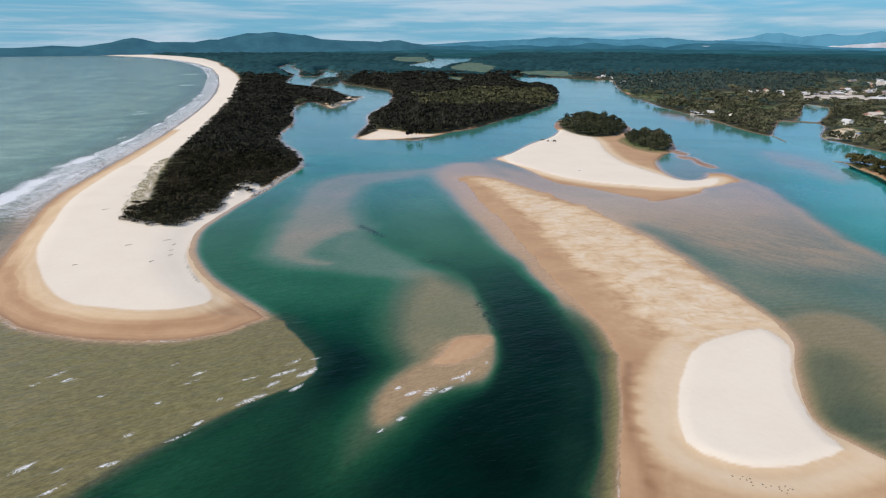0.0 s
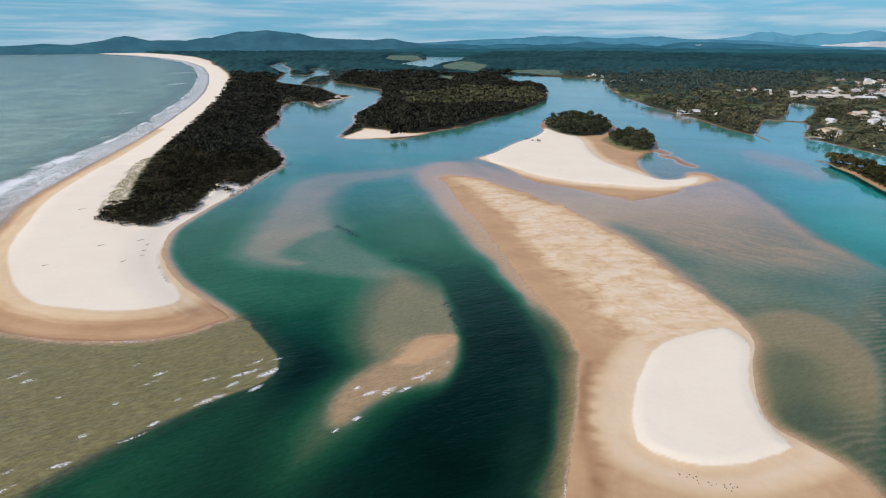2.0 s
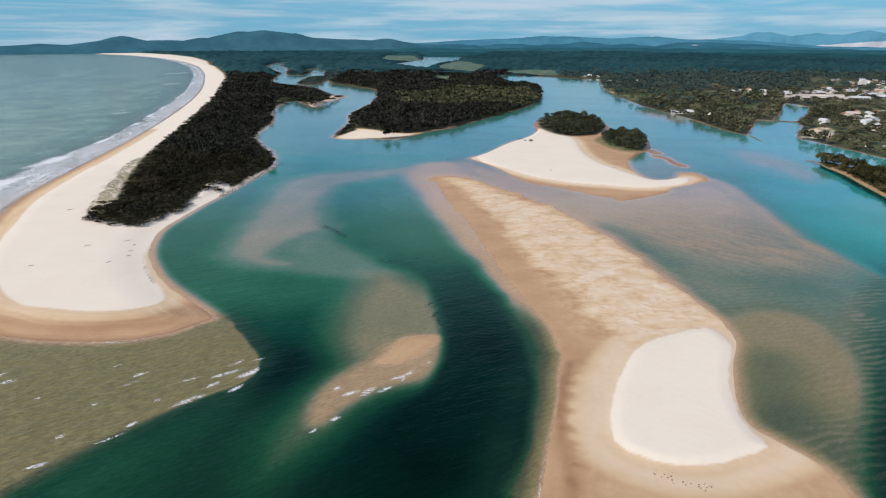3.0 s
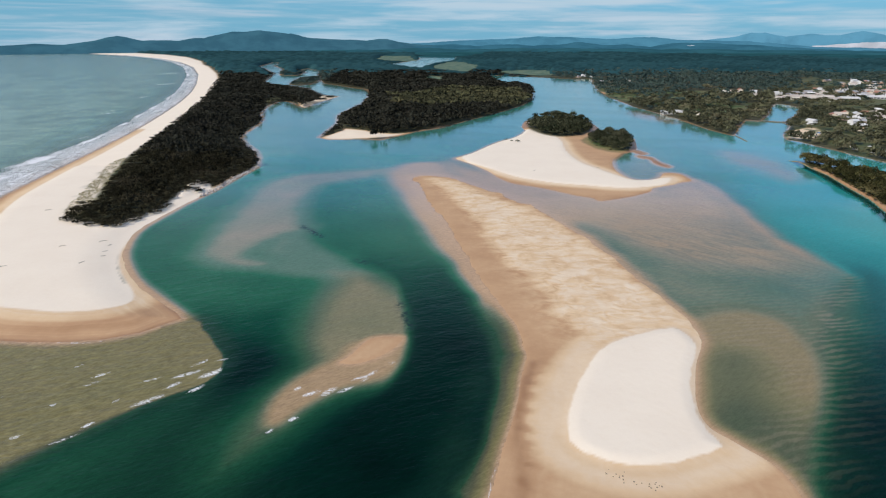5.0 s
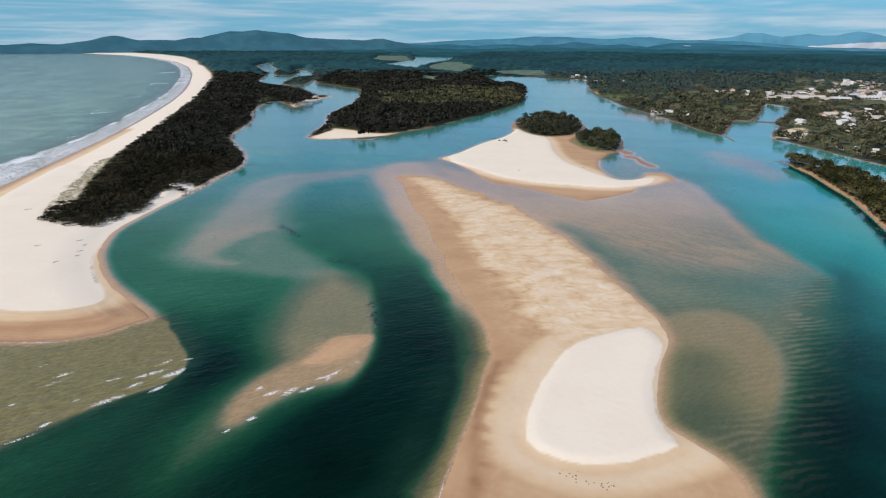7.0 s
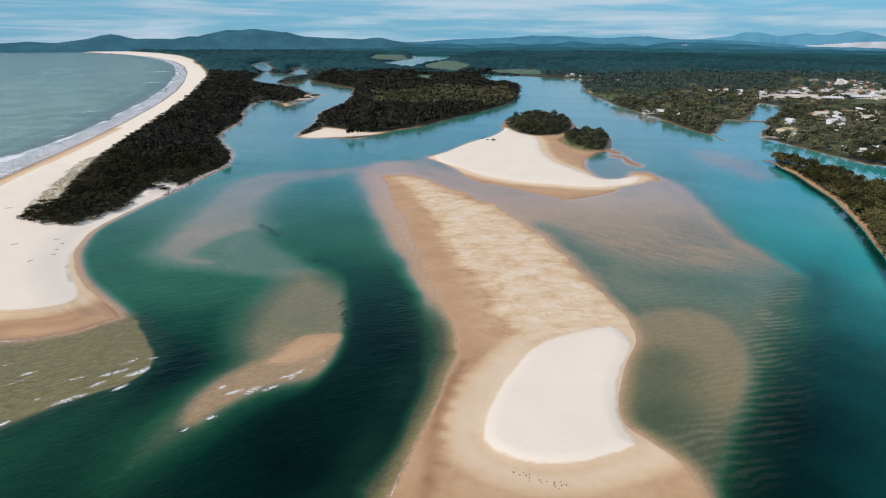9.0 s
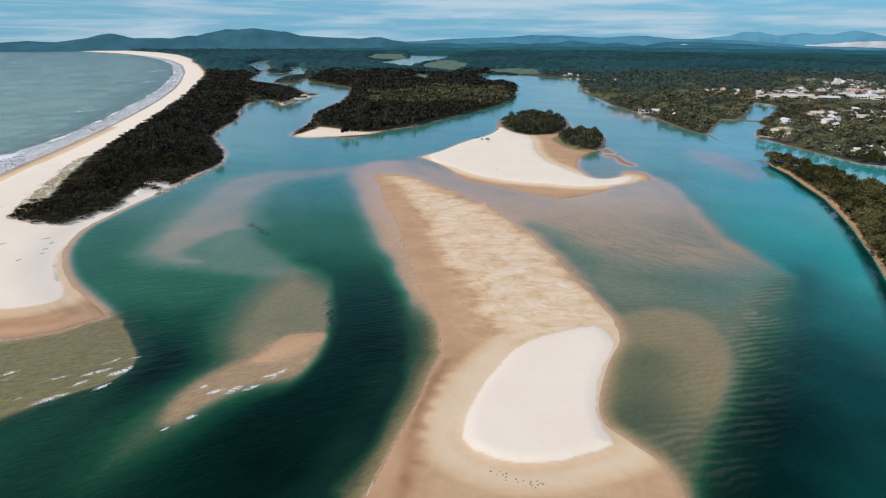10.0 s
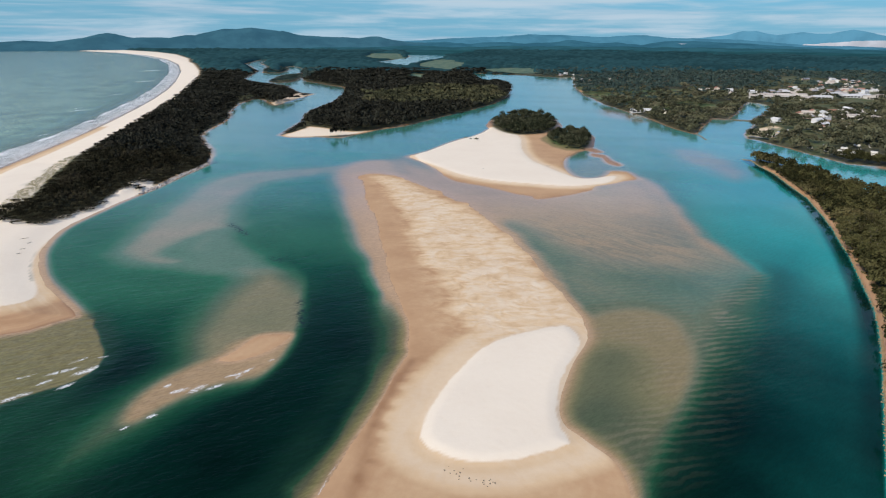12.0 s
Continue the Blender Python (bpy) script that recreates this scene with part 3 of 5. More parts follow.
OCEAN = OCEAN_EDGE + [(20, 222), (60, 60), (300, -40), (900, -900), (-6000, -900), (-6000, 3900)]
RIVER = RIVER_WEST + RIVER_CREEK + RIVER_EAST + [(1500, 500), (1500, 380)] + RIVER_WALL + [(330, -60), (330, -700), (-60, -700), (-110, 100), (-112, 192)]
SHAPES = {}
for key, outline in (
    ("island", ISLAND), ("island_dry", ISLAND_DRY), ("strip", SAND_STRIP), ("bar", BAR), ("ripples", RIPPLES), ("bar_dry", BAR_DRY), ("spit_dry", SPIT_DRY),
    ("bar_shoal", BAR_SHOAL), ("flats", FLATS), ("east_base", EAST_BASE), ("ridge", RIDGE), ("lobe", LOBE), ("pool", LOBE_POOL), ("fan", RIPPLE_FAN), ("west", WEST_SHOAL), ("shelf", WEST_SHELF),
    ("mid", MID_SHOAL), ("mid_sand", MID_SAND), ("mid_front", MID_FRONT), ("sea_shoal", SEA_SHOAL), ("sea_slope", SEA_SLOPE), ("spit_woods", SPIT_WOODS), ("dune_grass", DUNE_GRASS),
    ("isle_a", ISLE_WOODS_A), ("isle_b", ISLE_WOODS_B), ("head_sand", HEADLAND_SAND), ("town", TOWN), ("scarp", SCARP), ("creek_sand", CREEK_SAND), ("streak_a", STREAK_A), ("streak_b", STREAK_B), ("strip_far", SAND_STRIP_FAR), ("sunlit_stand", SUNLIT_STAND), ("pasture_north", PASTURE_NORTH), ("pasture_west", PASTURE_WEST), ("pasture_bend", PASTURE_BEND), ("head_clearing", HEAD_CLEARING), ("fields", FIELDS), ("pasture", PASTURE), ("reach", FAR_REACH), ("park", PARK), ("islet", CREEK_ISLET),
):
    SHAPES[key] = smooth_closed(outline)
SHAPES["ocean"], SHAPES["river"] = np.array(OCEAN, float), np.array(RIVER, float)


def inside(key, xy, reach=150.0):
    """side() for a named shape, worked out only near it."""
    ring = SHAPES[key]
    low, high = ring.min(0) - reach, ring.max(0) + reach
    near = ((xy > low) & (xy < high)).all(1)
    out = np.full(len(xy), -reach)
    if near.any():
        out[near] = np.maximum(side(ring, xy[near]), -reach)
    return out


PASTURES = ("pasture", "pasture_north", "pasture_west", "pasture_bend", "head_clearing")


def meadow(xy):
    """Distance into the nearest open meadow; positive inside."""
    return np.max([inside(key, xy) for key in PASTURES], axis=0) + 45 * wavy(xy, 130, 81) - 8


def land_side(xy):
    """Distance from the water's edge: positive on land."""
    sea, river, reach, islet = (inside(k, xy, 400.0) for k in ("ocean", "river", "reach", "islet"))
    return np.maximum(-np.maximum(np.maximum(sea, river), reach), islet), sea, river


def survey(xy):
    """Height and surface values of the ground over the plan."""
    land, sea, river = land_side(xy)
    n1, n2 = wavy(xy, 60, 1), wavy(xy, 9, 2)
    edge = 2.5 * wavy(xy, 22, 3)
    level = np.where(land > 0, np.where(xy[:, 1] < 560, 1.4 * step(0, 24, land), 2.6 * step(0, 55, land)) + 0.03 * np.clip(land, 0, 12), 0)
    wall = side(np.array(RIVER_WALL), xy, open_line=True)
    level = np.where((land > 0) & (wall < 40), np.maximum(level, 1.3 * step(-0.3, 3.0, land)), level)
    river_bed = -5.6 * step(0, np.where(wall < 60, 1.6, np.where((xy[:, 1] > 560) & (xy[:, 0] > 60), 6, np.where(xy[:, 1] > 600, 11, np.where((xy[:, 0] < -20) & (xy[:, 1] > 200), 9, 20)))), -land)
    sea_bed = -0.5 - 5.2 * np.maximum(step(10, 210, -land), step(330, 230, xy[:, 1]))
    only_sea = step(-6, 6, sea) * (1 - step(-4, 25, river))
    level = np.where(land > 0, level, river_bed * (1 - only_sea) + np.minimum(0.02 * land, 0) * only_sea + sea_bed * only_sea * step(0, 25, -land))
    # the creek and the reaches upstream are shallower
    # depth stays full along the wall, its dark colour imitating the trees' reflection
    up = (0.60 * step(190, 360, xy[:, 1]) * (1 - 0.42 * step(60, 25, -land) * step(-60, -85, xy[:, 0]) * step(640, 540, xy[:, 1])) + 0.08 * step(400, 700, xy[:, 1]) + 0.05 * step(600, 950, xy[:, 1]) * step(120, -40, xy[:, 0])) * (1 - only_sea) * step(4, 11, wall)
    up = np.maximum(up, 0.62 * (0.20 + 0.80 * step(150, 280, xy[:, 1])) * step(150, 260, xy[:, 0] - 0.3 * (xy[:, 1] - 100)) * (1 - only_sea) * step(4, 11, wall))
    up = np.maximum(up, 0.58 * step(20, -35, xy[:, 0] - 0.15 * (xy[:, 1] - 200)) * step(182, 272, xy[:, 1]) * (1 - only_sea))
    up = np.maximum(up, 0.16 * step(20, -60, xy[:, 0]) * step(190, 130, xy[:, 1]))
    level = np.where(land < 0, level * (1 - up), level)

    def lift(level, key, to, low, high, wobble=1.0):
        s = inside(key, xy) + wobble * edge
        return level + (np.maximum(level, to) - level) * step(low, high, s)

    level = lift(level, "sea_shoal", -0.85 + 0.1 * n1, -1.2 - 7 * step(185, 140, xy[:, 1]), 0.8 + 5 * step(185, 140, xy[:, 1]), 0.8)
    level = lift(level, "sea_slope", -3.7 - 0.04 * np.clip(xy[:, 0] + 60, -30, 60) + 0.3 * n1, -14, 12)
    level = lift(level, "east_base", -1.35 + 0.15 * n1, -12, 16)
    level = lift(level, "flats", -0.74 + 0.44 * step(320, 440, xy[:, 1]) - 0.5 * step(335, 270, xy[:, 1]) * step(150, 220, xy[:, 0]) - 0.25 * n1 + 0.12 * wavy(xy * (0.35, 1.0), 12, 59), -12, 26)
    level = lift(level, "streak_a", -0.95 - 0.3 * n1, -16, 22)
    level = lift(level, "streak_b", -0.85 - 0.3 * n1, -9, 24)
    level = lift(level, "ridge", -0.45 - 1.2 * step(335, 265, xy[:, 1]), -8, 8)
    level = lift(level, "fan", -2.1 - 2.6 * step(255, 165, xy[:, 1]), -14, 16)
    level = lift(level, "lobe", -0.66 - 1.1 * step(185, 140, xy[:, 1]), -7, 4, 0.5)
    pool = inside("pool", xy)
    level = np.where(level < -0.2, level - 0.8 * step(-14, 12, pool), level)
    level = lift(level, "west", -0.98 + 0.15 * n1, -20, 12)
    level = lift(level, "shelf", -1.35, -8, 12)
    soft = 2.5 + 15 * step(24, 2, xy[:, 0])
    level = lift(level, "mid", -0.98 + 0.1 * n1 - 1.2 * step(172, 135, xy[:, 1]), -soft - 3, np.maximum(soft - 6, 2.5), 0.5)
    level = lift(level, "mid_front", -0.32, -4, 5, 0.5)
    level = lift(level, "mid_sand", 0.12, -2, 3, 0.3)
    shoal_side, bar_side = inside("bar_shoal", xy), inside("bar", xy)
    steep = step(275, 215, xy[:, 1]) * step(112, 84, xy[:, 0])
    gentle = np.clip(-0.03 + 0.016 * bar_side + 0.16 * step(222, 190, xy[:, 1]) * step(125, 105, xy[:, 0]), -0.42, 0.06)
    slope = np.minimum(-0.04 + 0.30 * np.minimum(bar_side, 0) + 0.03 * n2, 0.02)
    target = gentle * (1 - steep) + slope * steep
    reach = -np.clip((xy[:, 1] - 150) * 0.05, 4, 17) * (1 - steep) - 5 * steep
    level = lift(level, "bar_shoal", target, reach, 9 * (1 - steep) + 1 * steep)
    streaks = wavy(xy * (0.35, 1.0), 5, 53) * step(190, 260, xy[:, 1])
    level = lift(level, "bar", 0.08 + 0.06 * n1 + 0.07 * streaks, -np.clip((xy[:, 1] - 190) * 0.10, 6, 24) * (1 - steep) - 2.0 * steep, 3, 0.3 + 1.2 * step(200, 260, xy[:, 1]))
    ripples = inside("ripples", xy)
    level = level + 0.16 * step(-4, 16, ripples)
    level = lift(level, "island", 0.35, -3, 9, 0.2)
    level = lift(level, "strip", 0.12, -4, 2, 1.2)
    level = lift(level, "strip_far", 0.12, -4, 2, 1.2)
    bar_dry, isle_dry, spit_dry = inside("bar_dry", xy), inside("island_dry", xy), inside("spit_dry", xy)
    level = level + 0.75 * step(-2, 5, bar_dry + 0.15 * edge) + 0.8 * step(-3, 9, isle_dry) + 0.25 * step(0, 40, spit_dry)
    isle_a, isle_b = inside("isle_a", xy), inside("isle_b", xy)
    mound = np.maximum(step(-9, 3, isle_a), step(-7, 3, isle_b))
    level = np.where(mound > 0, np.maximum(level, 1.3 * mound), level)
    head_sand = inside("head_sand", xy)
    level = lift(level, "head_sand", 0.3, -3, 4, 0.3)

    dry = (0.29 + 0.13 * step(2, 34, bar_side + edge)) * step(-45, -12, bar_side)
    ring = 0.47 * step(-22, -11, bar_dry + 0.8 * edge) + 0.19 * step(-15, -6, bar_dry + 0.5 * edge) - 0.08 * step(-6, -2.5, bar_dry + 0.3 * edge) * step(165, 150, xy[:, 1])
    dry = np.maximum(dry, ring)
    # the damp runnel inside the bar's edge, with short rills draining into it
    runnel = side(np.array(GULLY), xy, open_line=True)
    rill = step(-0.1, 0.55, wavy(xy @ np.array([[0.85, 0.35], [-0.45, 0.9]]) * (0.35, 1.0), 3.2, 51))
    damp = np.exp(-((runnel / 2.2) ** 2)) * (0.55 + 0.45 * step(-0.4, 0.3, wavy(xy, 6, 52))) + 0.7 * rill * np.exp(-(((runnel - 2.5) / 3.0) ** 2)) * step(-1, 2, xy[:, 0] - np.interp(xy[:, 1], [p[1] for p in GULLY[::-1]], [p[0] for p in GULLY[::-1]]))
    dry = dry - 0.30 * damp * step(212, 195, xy[:, 1])
    dry = np.maximum(dry, step(-0.8, 1.2, bar_dry + 0.25 * edge + 0.6 * wavy(xy, 3.5, 57)))
    patch = np.clip(0.5 + 0.9 * wavy(xy @ np.array([[0.8, -0.5], [0.6, 0.85]]) * (0.6, 1.7), 14, 7), 0, 1)
    dry = np.maximum(dry, (0.63 + 0.10 * patch) * step(-19, 12, ripples + 3 * edge))
    dry = np.maximum(dry, np.maximum((0.30 + 0.36 * step(-13, -1, isle_dry)) * step(-4, 10, inside("island", xy)), step(-2, 4, isle_dry)))
    dry = np.maximum(dry, np.maximum(0.58 * step(-20, -2, spit_dry + 0.5 * edge), step(-1.5, 2.5, spit_dry + 0.3 * edge)))
    creek_sand = inside("creek_sand", xy)
    dry = np.maximum(dry, 0.30 * step(-4, 0, inside("mid_sand", xy)) + 0.06 * step(2, 6, inside("mid_sand", xy)))
    dry = np.maximum(dry, np.maximum(0.9 * step(0, 9, head_sand), 0.75 * step(-3, 3, creek_sand)))
    park = inside("park", xy)
    dry = np.maximum(dry, 0.72 * step(-2, 3, park))
    dry = np.maximum(dry, 0.35 * step(0, 5, land) * (xy[:, 1] > 300))
    dry = np.maximum(dry, 0.24 * step(0, 3, land))
    scarp = step(2, 6, inside("scarp", xy) + 4 * n2)
    level = level + 1.4 * scarp * step(2, 20, land)
    dry = np.maximum(dry, 0.72 * scarp)
    rise = step(-20, 380, inside("town", xy)) * 26 + step(0, 500, land) * step(250, 700, xy[:, 0]) * (xy[:, 1] > 600) * 8
    level = level + rise * (land > 0)
    woods = inside("spit_woods", xy) - 6 * scarp - 60 * step(-3, 0, creek_sand)
    wide = 50 + 0.11 * np.clip(xy[:, 1] - 2500, 0, 3000)
    strand = step(-wide - 12, -wide, sea) * (land > 0) * (xy[:, 1] > 800)
    dry = np.maximum(dry, strand)
    far_bank = xy[:, 1] > 560
    bush = np.where(far_bank, 3 * (land + 5 - 17 * np.clip(n1 - 0.05, 0, 1)), land - 2.0 - 1.3 * n2)
    sandy = np.maximum(np.maximum(spit_dry, np.maximum(head_sand, creek_sand + 3)), inside("bar", xy))
    on_shore = (land > np.where(far_bank, -7, 0.5)) & (sandy < 3) & ~((sea > -60) & (xy[:, 1] < 900))
    soil = np.maximum(step(-2, 3, woods + n2), step(0, 6, bush) * on_shore)
    soil = np.maximum(soil, np.maximum(step(-4, 2, isle_a), step(-4, 2, isle_b)))
    soil = soil * (1 - strand) * (1 - step(-2, 4, park) * step(0.35, -0.2, n2))
    soil = np.maximum(soil, 0.25 * step(-3, 4, inside("dune_grass", xy) + 6 * n2) * np.clip(0.5 + 1.4 * n2, 0, 1))
    grass = np.clip(step(-3, 3, park) + step(-10, 10, inside("fields", xy)) + 0.5 * step(-10, 10, inside("town", xy)) + step(-3, 3, inside("dune_grass", xy)), 0, 1)
    skirt = step(-9, -4, isle_b + 2 * n2) * step(0, -40, xy[:, 0] - 262)
    soil = np.maximum(soil, 0.7 * skirt)
    grass = np.maximum(grass, skirt)
    grass = np.maximum(grass, 2 * step(-8, 8, meadow(xy)))
    ripple = np.clip(step(-22, 12, ripples) + 0.12, 0, 1) * (1 - step(-2, 2, bar_dry))
    ripple = ripple * (inside("bar", xy) > -30)
    return dict(level=level + 0.03 * n2, land=land, sea=sea, river=river, only_sea=only_sea, dry=dry, soil=soil, grass=grass, ripple=ripple, lines=np.where(land > 0, 1.0 * (xy[:, 1] < 420), 0.35 * step(215, 170, xy[:, 1])), tide=np.clip(np.where(land > 0, land, inside("bar", xy)), -20, 120))


def fan(rows, columns):
    """A sheet over the plan whose cells grow with distance, and its faces."""
    ys = np.concatenate([[-900, -500, -250, -100, 0], np.geomspace(55, 4930, rows)])
    u = np.concatenate([[-9.0, -4.0, -2.2, -1.5, -1.2], np.linspace(-1, 1, columns), [1.2, 1.5, 2.2, 4.0, 9.0]])
    half = 0.80 * np.maximum(ys, 90) + 95
    spread = np.where(np.abs(u) > 1, np.sign(u), u)[None] * half[:, None]
    extra = np.where(np.abs(u) > 1, np.sign(u) * (np.abs(u) - 1), 0)[None] * (90 + 0 * half[:, None] + np.clip(1500 - half, 60, 1500)[:, None] * 0.35)
    x = 40 + spread + extra
    xy = np.stack([x, np.broadcast_to(ys[:, None], x.shape)], -1).reshape(-1, 2)
    r, c = x.shape
    first = (np.arange(r - 1)[:, None] * c + np.arange(c - 1)[None]).ravel()
    return xy, np.stack([first, first + 1, first + c + 1, first + c], 1)


def sheet(name, verts, quads, material, values=None, smooth=True):
    """A mesh object from arrays of corners and four-sided faces, with point values."""
    used, back = np.unique(quads, return_inverse=True)
    verts, quads = verts[used], back.reshape(-1, quads.shape[1])
    mesh = bpy.data.meshes.new(name)
    size = quads.shape[1]
    mesh.vertices.add(len(verts)), mesh.loops.add(quads.size), mesh.polygons.add(len(quads))
    mesh.vertices.foreach_set("co", verts.astype(np.float32).ravel())
    mesh.loops.foreach_set("vertex_index", quads.astype(np.int32).ravel())
    mesh.polygons.foreach_set("loop_start", np.arange(0, quads.size, size, dtype=np.int32))
    mesh.polygons.foreach_set("use_smooth", np.full(len(quads), smooth))
    for key, value in (values or {}).items():
        mesh.attributes.new(key, "FLOAT", "POINT").data.foreach_set("value", value[used].astype(np.float32))
    mesh.update(calc_edges=True)
    mesh.materials.append(material)
    return new(name, mesh)


# ---- ground and water ----
xy, quads = fan(670, 620)
land_values = survey(xy)
ground = sheet("ground", np.c_[xy, land_values["level"]], quads, M_GROUND, {k: land_values[k] for k in ("dry", "soil", "grass", "ripple", "tide", "lines")})
tagged(ground, "pale sand spits, bars and wooded river flats", "ground", kind="structure")


# small breaking crests: place, length, breadth
WHITECAPS = [
    (-67.8, 175.1, 4.6, 1.3), (-62.6, 185, 3.2, 0.9), (-60.5, 192.7, 4.6, 0.9), (-58.2, 200.9, 3.6, 0.8), (-51.9, 192.8, 3.6, 1.3), (-50.9, 203.1, 2.6, 0.9), (-53.0, 183, 2.8, 0.9),
    (-92.4, 192.6, 3.0, 0.8), (-92.2, 186.8, 2.2, 0.7), (-145.1, 191.5, 3.4, 1.0), (-138.5, 187.7, 2.6, 0.9), (-98.7, 173.6, 1.6, 0.7), (-100.4, 155.8, 2.0, 0.9), (-99.4, 142.1, 2.8, 0.9),
    (-123.5, 140.6, 3.4, 1.2), (-112.9, 139.6, 1.6, 0.6), (-120.5, 177.6, 1.6, 0.6), (-80.5, 162.2, 1.4, 0.5), (-149, 184.6, 1.8, 0.6), (-84.6, 154.4, 4.0, 0.6), (-110, 131, 4.4, 0.7),
    (-72, 189, 4.2, 0.6), (-78, 176, 1.6, 0.6), (-104, 199, 1.6, 0.6),
    (-10.8, 179.8, 3.0, 1.0), (-4.7, 180.9, 3.2, 1.2), (1.4, 182.4, 2.6, 0.8), (5.5, 190, 2.8, 0.9), (10, 193.5, 2.4, 0.8), (-13.7, 165, 1.5, 0.9), (-20.0, 158.5, 1.3, 0.7), (-16, 183, 1.6, 0.8),
]
# spilling crests off the ocean beach: place, length, breadth
BREAKERS = [(-491, 966, 18, 5), (-507, 999, 12, 4), (-652, 1553, 30, 9), (-820, 1996, 40, 12), (-556, 1221, 16, 5), (-398, 730, 9, 3)]
WEED_BEDS = [((-55.5, 376.0), (-38.2, 354.8)), ((-11.5, 312.5), (-6.0, 309.5)), ((17.0, 254.5), (20.5, 241.0)), ((21.5, 238.0), (22.9, 230.9))]
BAR_LIP = [(48.7, 127.9), (50.1, 135.9), (51.9, 140.8), (53.7, 150.0), (57.0, 164.9)]


def crest(xy, x, y, length, breadth, degrees):
    """A soft streak on the water round a place."""
    c, d = math.cos(radians(degrees)), math.sin(radians(degrees))
    out = np.zeros(len(xy))
    near = (np.abs(xy[:, 0] - x) < 4 * length) & (np.abs(xy[:, 1] - y) < 4 * length)
    u, v = xy[near, 0] - x, xy[near, 1] - y
    bow = (v * c - u * d) - 0.05 * (u * c + v * d) ** 2 / length
    out[near] = np.exp(-(((u * c + v * d) / length) ** 2) - (bow / breadth) ** 2)
    return out


def build_water():
    xy, quads = fan(600, 560)
    s = survey(xy)
    depth = np.clip(-s["level"], 0, 9)
    off = side(np.array(OCEAN_EDGE), xy, open_line=True)
    beach = s["only_sea"] * step(330, 420, xy[:, 1])
    along, small = wavy(xy, 75, 11), wavy(xy, 26, 12)
    near = step(720, 600, xy[:, 1])
    first = 31 + 4 * near + 9 * along * near + 3 * small
    wash = (0.66 + 0.10 * small) * (1 - step(first - 6, first + 10, off))
    breaker = (0.62 + 0.38 * step(-0.25, 0.3, wavy(xy * (1.0, 0.45), 17, 14))) * (1.05 + 0.10 * near) * np.exp(-(((off - first) / (5 + 8 * near)) ** 2)) * step(-0.8, -0.1, along + 0.5 * small + 0.5 * near)
    second = 0.95 * np.exp(-(((off - 15 - 4 * small) / 3.0) ** 2)) * step(-0.3, 0.4, small)
    surf = beach * np.maximum(np.maximum(wash, breaker), second)
    caps = np.zeros(len(xy))
    for k, (x, y, length, breadth) in enumerate(WHITECAPS):
        caps = np.maximum(caps, 0.76 * crest(xy, x, y, length * 1.75, breadth * 1.7, 40 + 10 * math.sin(k * 2.3)))
    for x, y, length, breadth in BREAKERS:
        caps = np.maximum(caps, 0.95 * crest(xy, x, y, length * 1.4, breadth * 0.8, 52))
    shoal = inside("sea_shoal", xy)
    caps = caps + 0.44 * step(0.45, 0.9, wavy(xy * (0.6, 1.7), 5, 17)) * step(0, 15, shoal)
    caps = caps + 0.42 * np.exp(-(((shoal - 1.5) / 1.5) ** 2)) * step(0.0, 0.6, wavy(xy, 11, 18)) * (xy[:, 0] > -140) * (xy[:, 1] < 215)
    swash = 0.62 * np.exp(-(((off - 1.5) / 1.1) ** 2)) * step(-0.2, 0.4, wavy(xy, 12, 19)) * (xy[:, 1] < 300) * (s["land"] < 1.5)
    front = inside("mid_front", xy)
    spill = 0.66 * np.exp(-(((front - 2.5) / 1.8) ** 2)) * step(-0.1, 0.5, wavy(xy, 7, 13)) * (xy[:, 0] > -12) * (xy[:, 1] < 203)
    lip = 0.62 * np.exp(-((side(np.array(BAR_LIP), xy, open_line=True) / 0.6) ** 2)) * step(160, 135, xy[:, 1])
    weed = np.zeros(len(xy))
    for bed in WEED_BEDS:
        weed = np.maximum(weed, np.exp(-((side(np.array(bed), xy, open_line=True) / 2.4) ** 2)) * step(-0.7, 0.0, wavy(xy * (1.0, 0.6), 5, 71)))
    foam = np.clip(surf + lip + caps + spill + swash, 0, 1.15)
    fan_side, lobe, pool = inside("fan", xy), inside("lobe", xy), inside("pool", xy)
    base = inside("east_base", xy)
    ripple = np.maximum(0.50 * step(-14, 14, fan_side), 0.32 * step(-4, 8, lobe))
    ripple = np.maximum(ripple, 0.16 * step(-6, 24, base))
    ripple = ripple * (1 - 0.95 * step(-12, 6, pool))
    east = step(-25, 20, base) * step(420, 380, xy[:, 0])
    streak = 0.12 * step(-5, 25, inside("flats", xy)) * step(470, 400, xy[:, 1]) + 0.22 * step(0, 14, base) * step(235, 270, xy[:, 1]) * step(400, 340, xy[:, 1])
    wall = side(np.array(RIVER_WALL), xy, open_line=True)
    rough = step(4, 70, wall) * np.clip(s["only_sea"] * 0.9 + 0.12 + 0.6 * step(-10, 10, shoal) + 0.30 * step(420, 120, xy[:, 1]), 0, 1)
    rough = rough * (1 - 0.75 * step(-6, 6, lobe)) * (1 - 0.5 * step(-10, 10, base))
    turbid = s["only_sea"] * step(205, 300, xy[:, 1]) * (1 - step(-30, -5, shoal))
    silt = np.maximum(np.maximum(0.85 * step(-8, 4, lobe), 0.38 * east), 0.65 * step(-16, 6, inside("mid", xy)))
    silt = np.maximum(silt, 0.6 * np.maximum(step(-14, 8, fan_side), step(-22, -6, lobe)))
    silt = np.maximum(silt, np.maximum(step(-10, 0, shoal), 0.40 * step(-16, 8, inside("sea_slope", xy))))
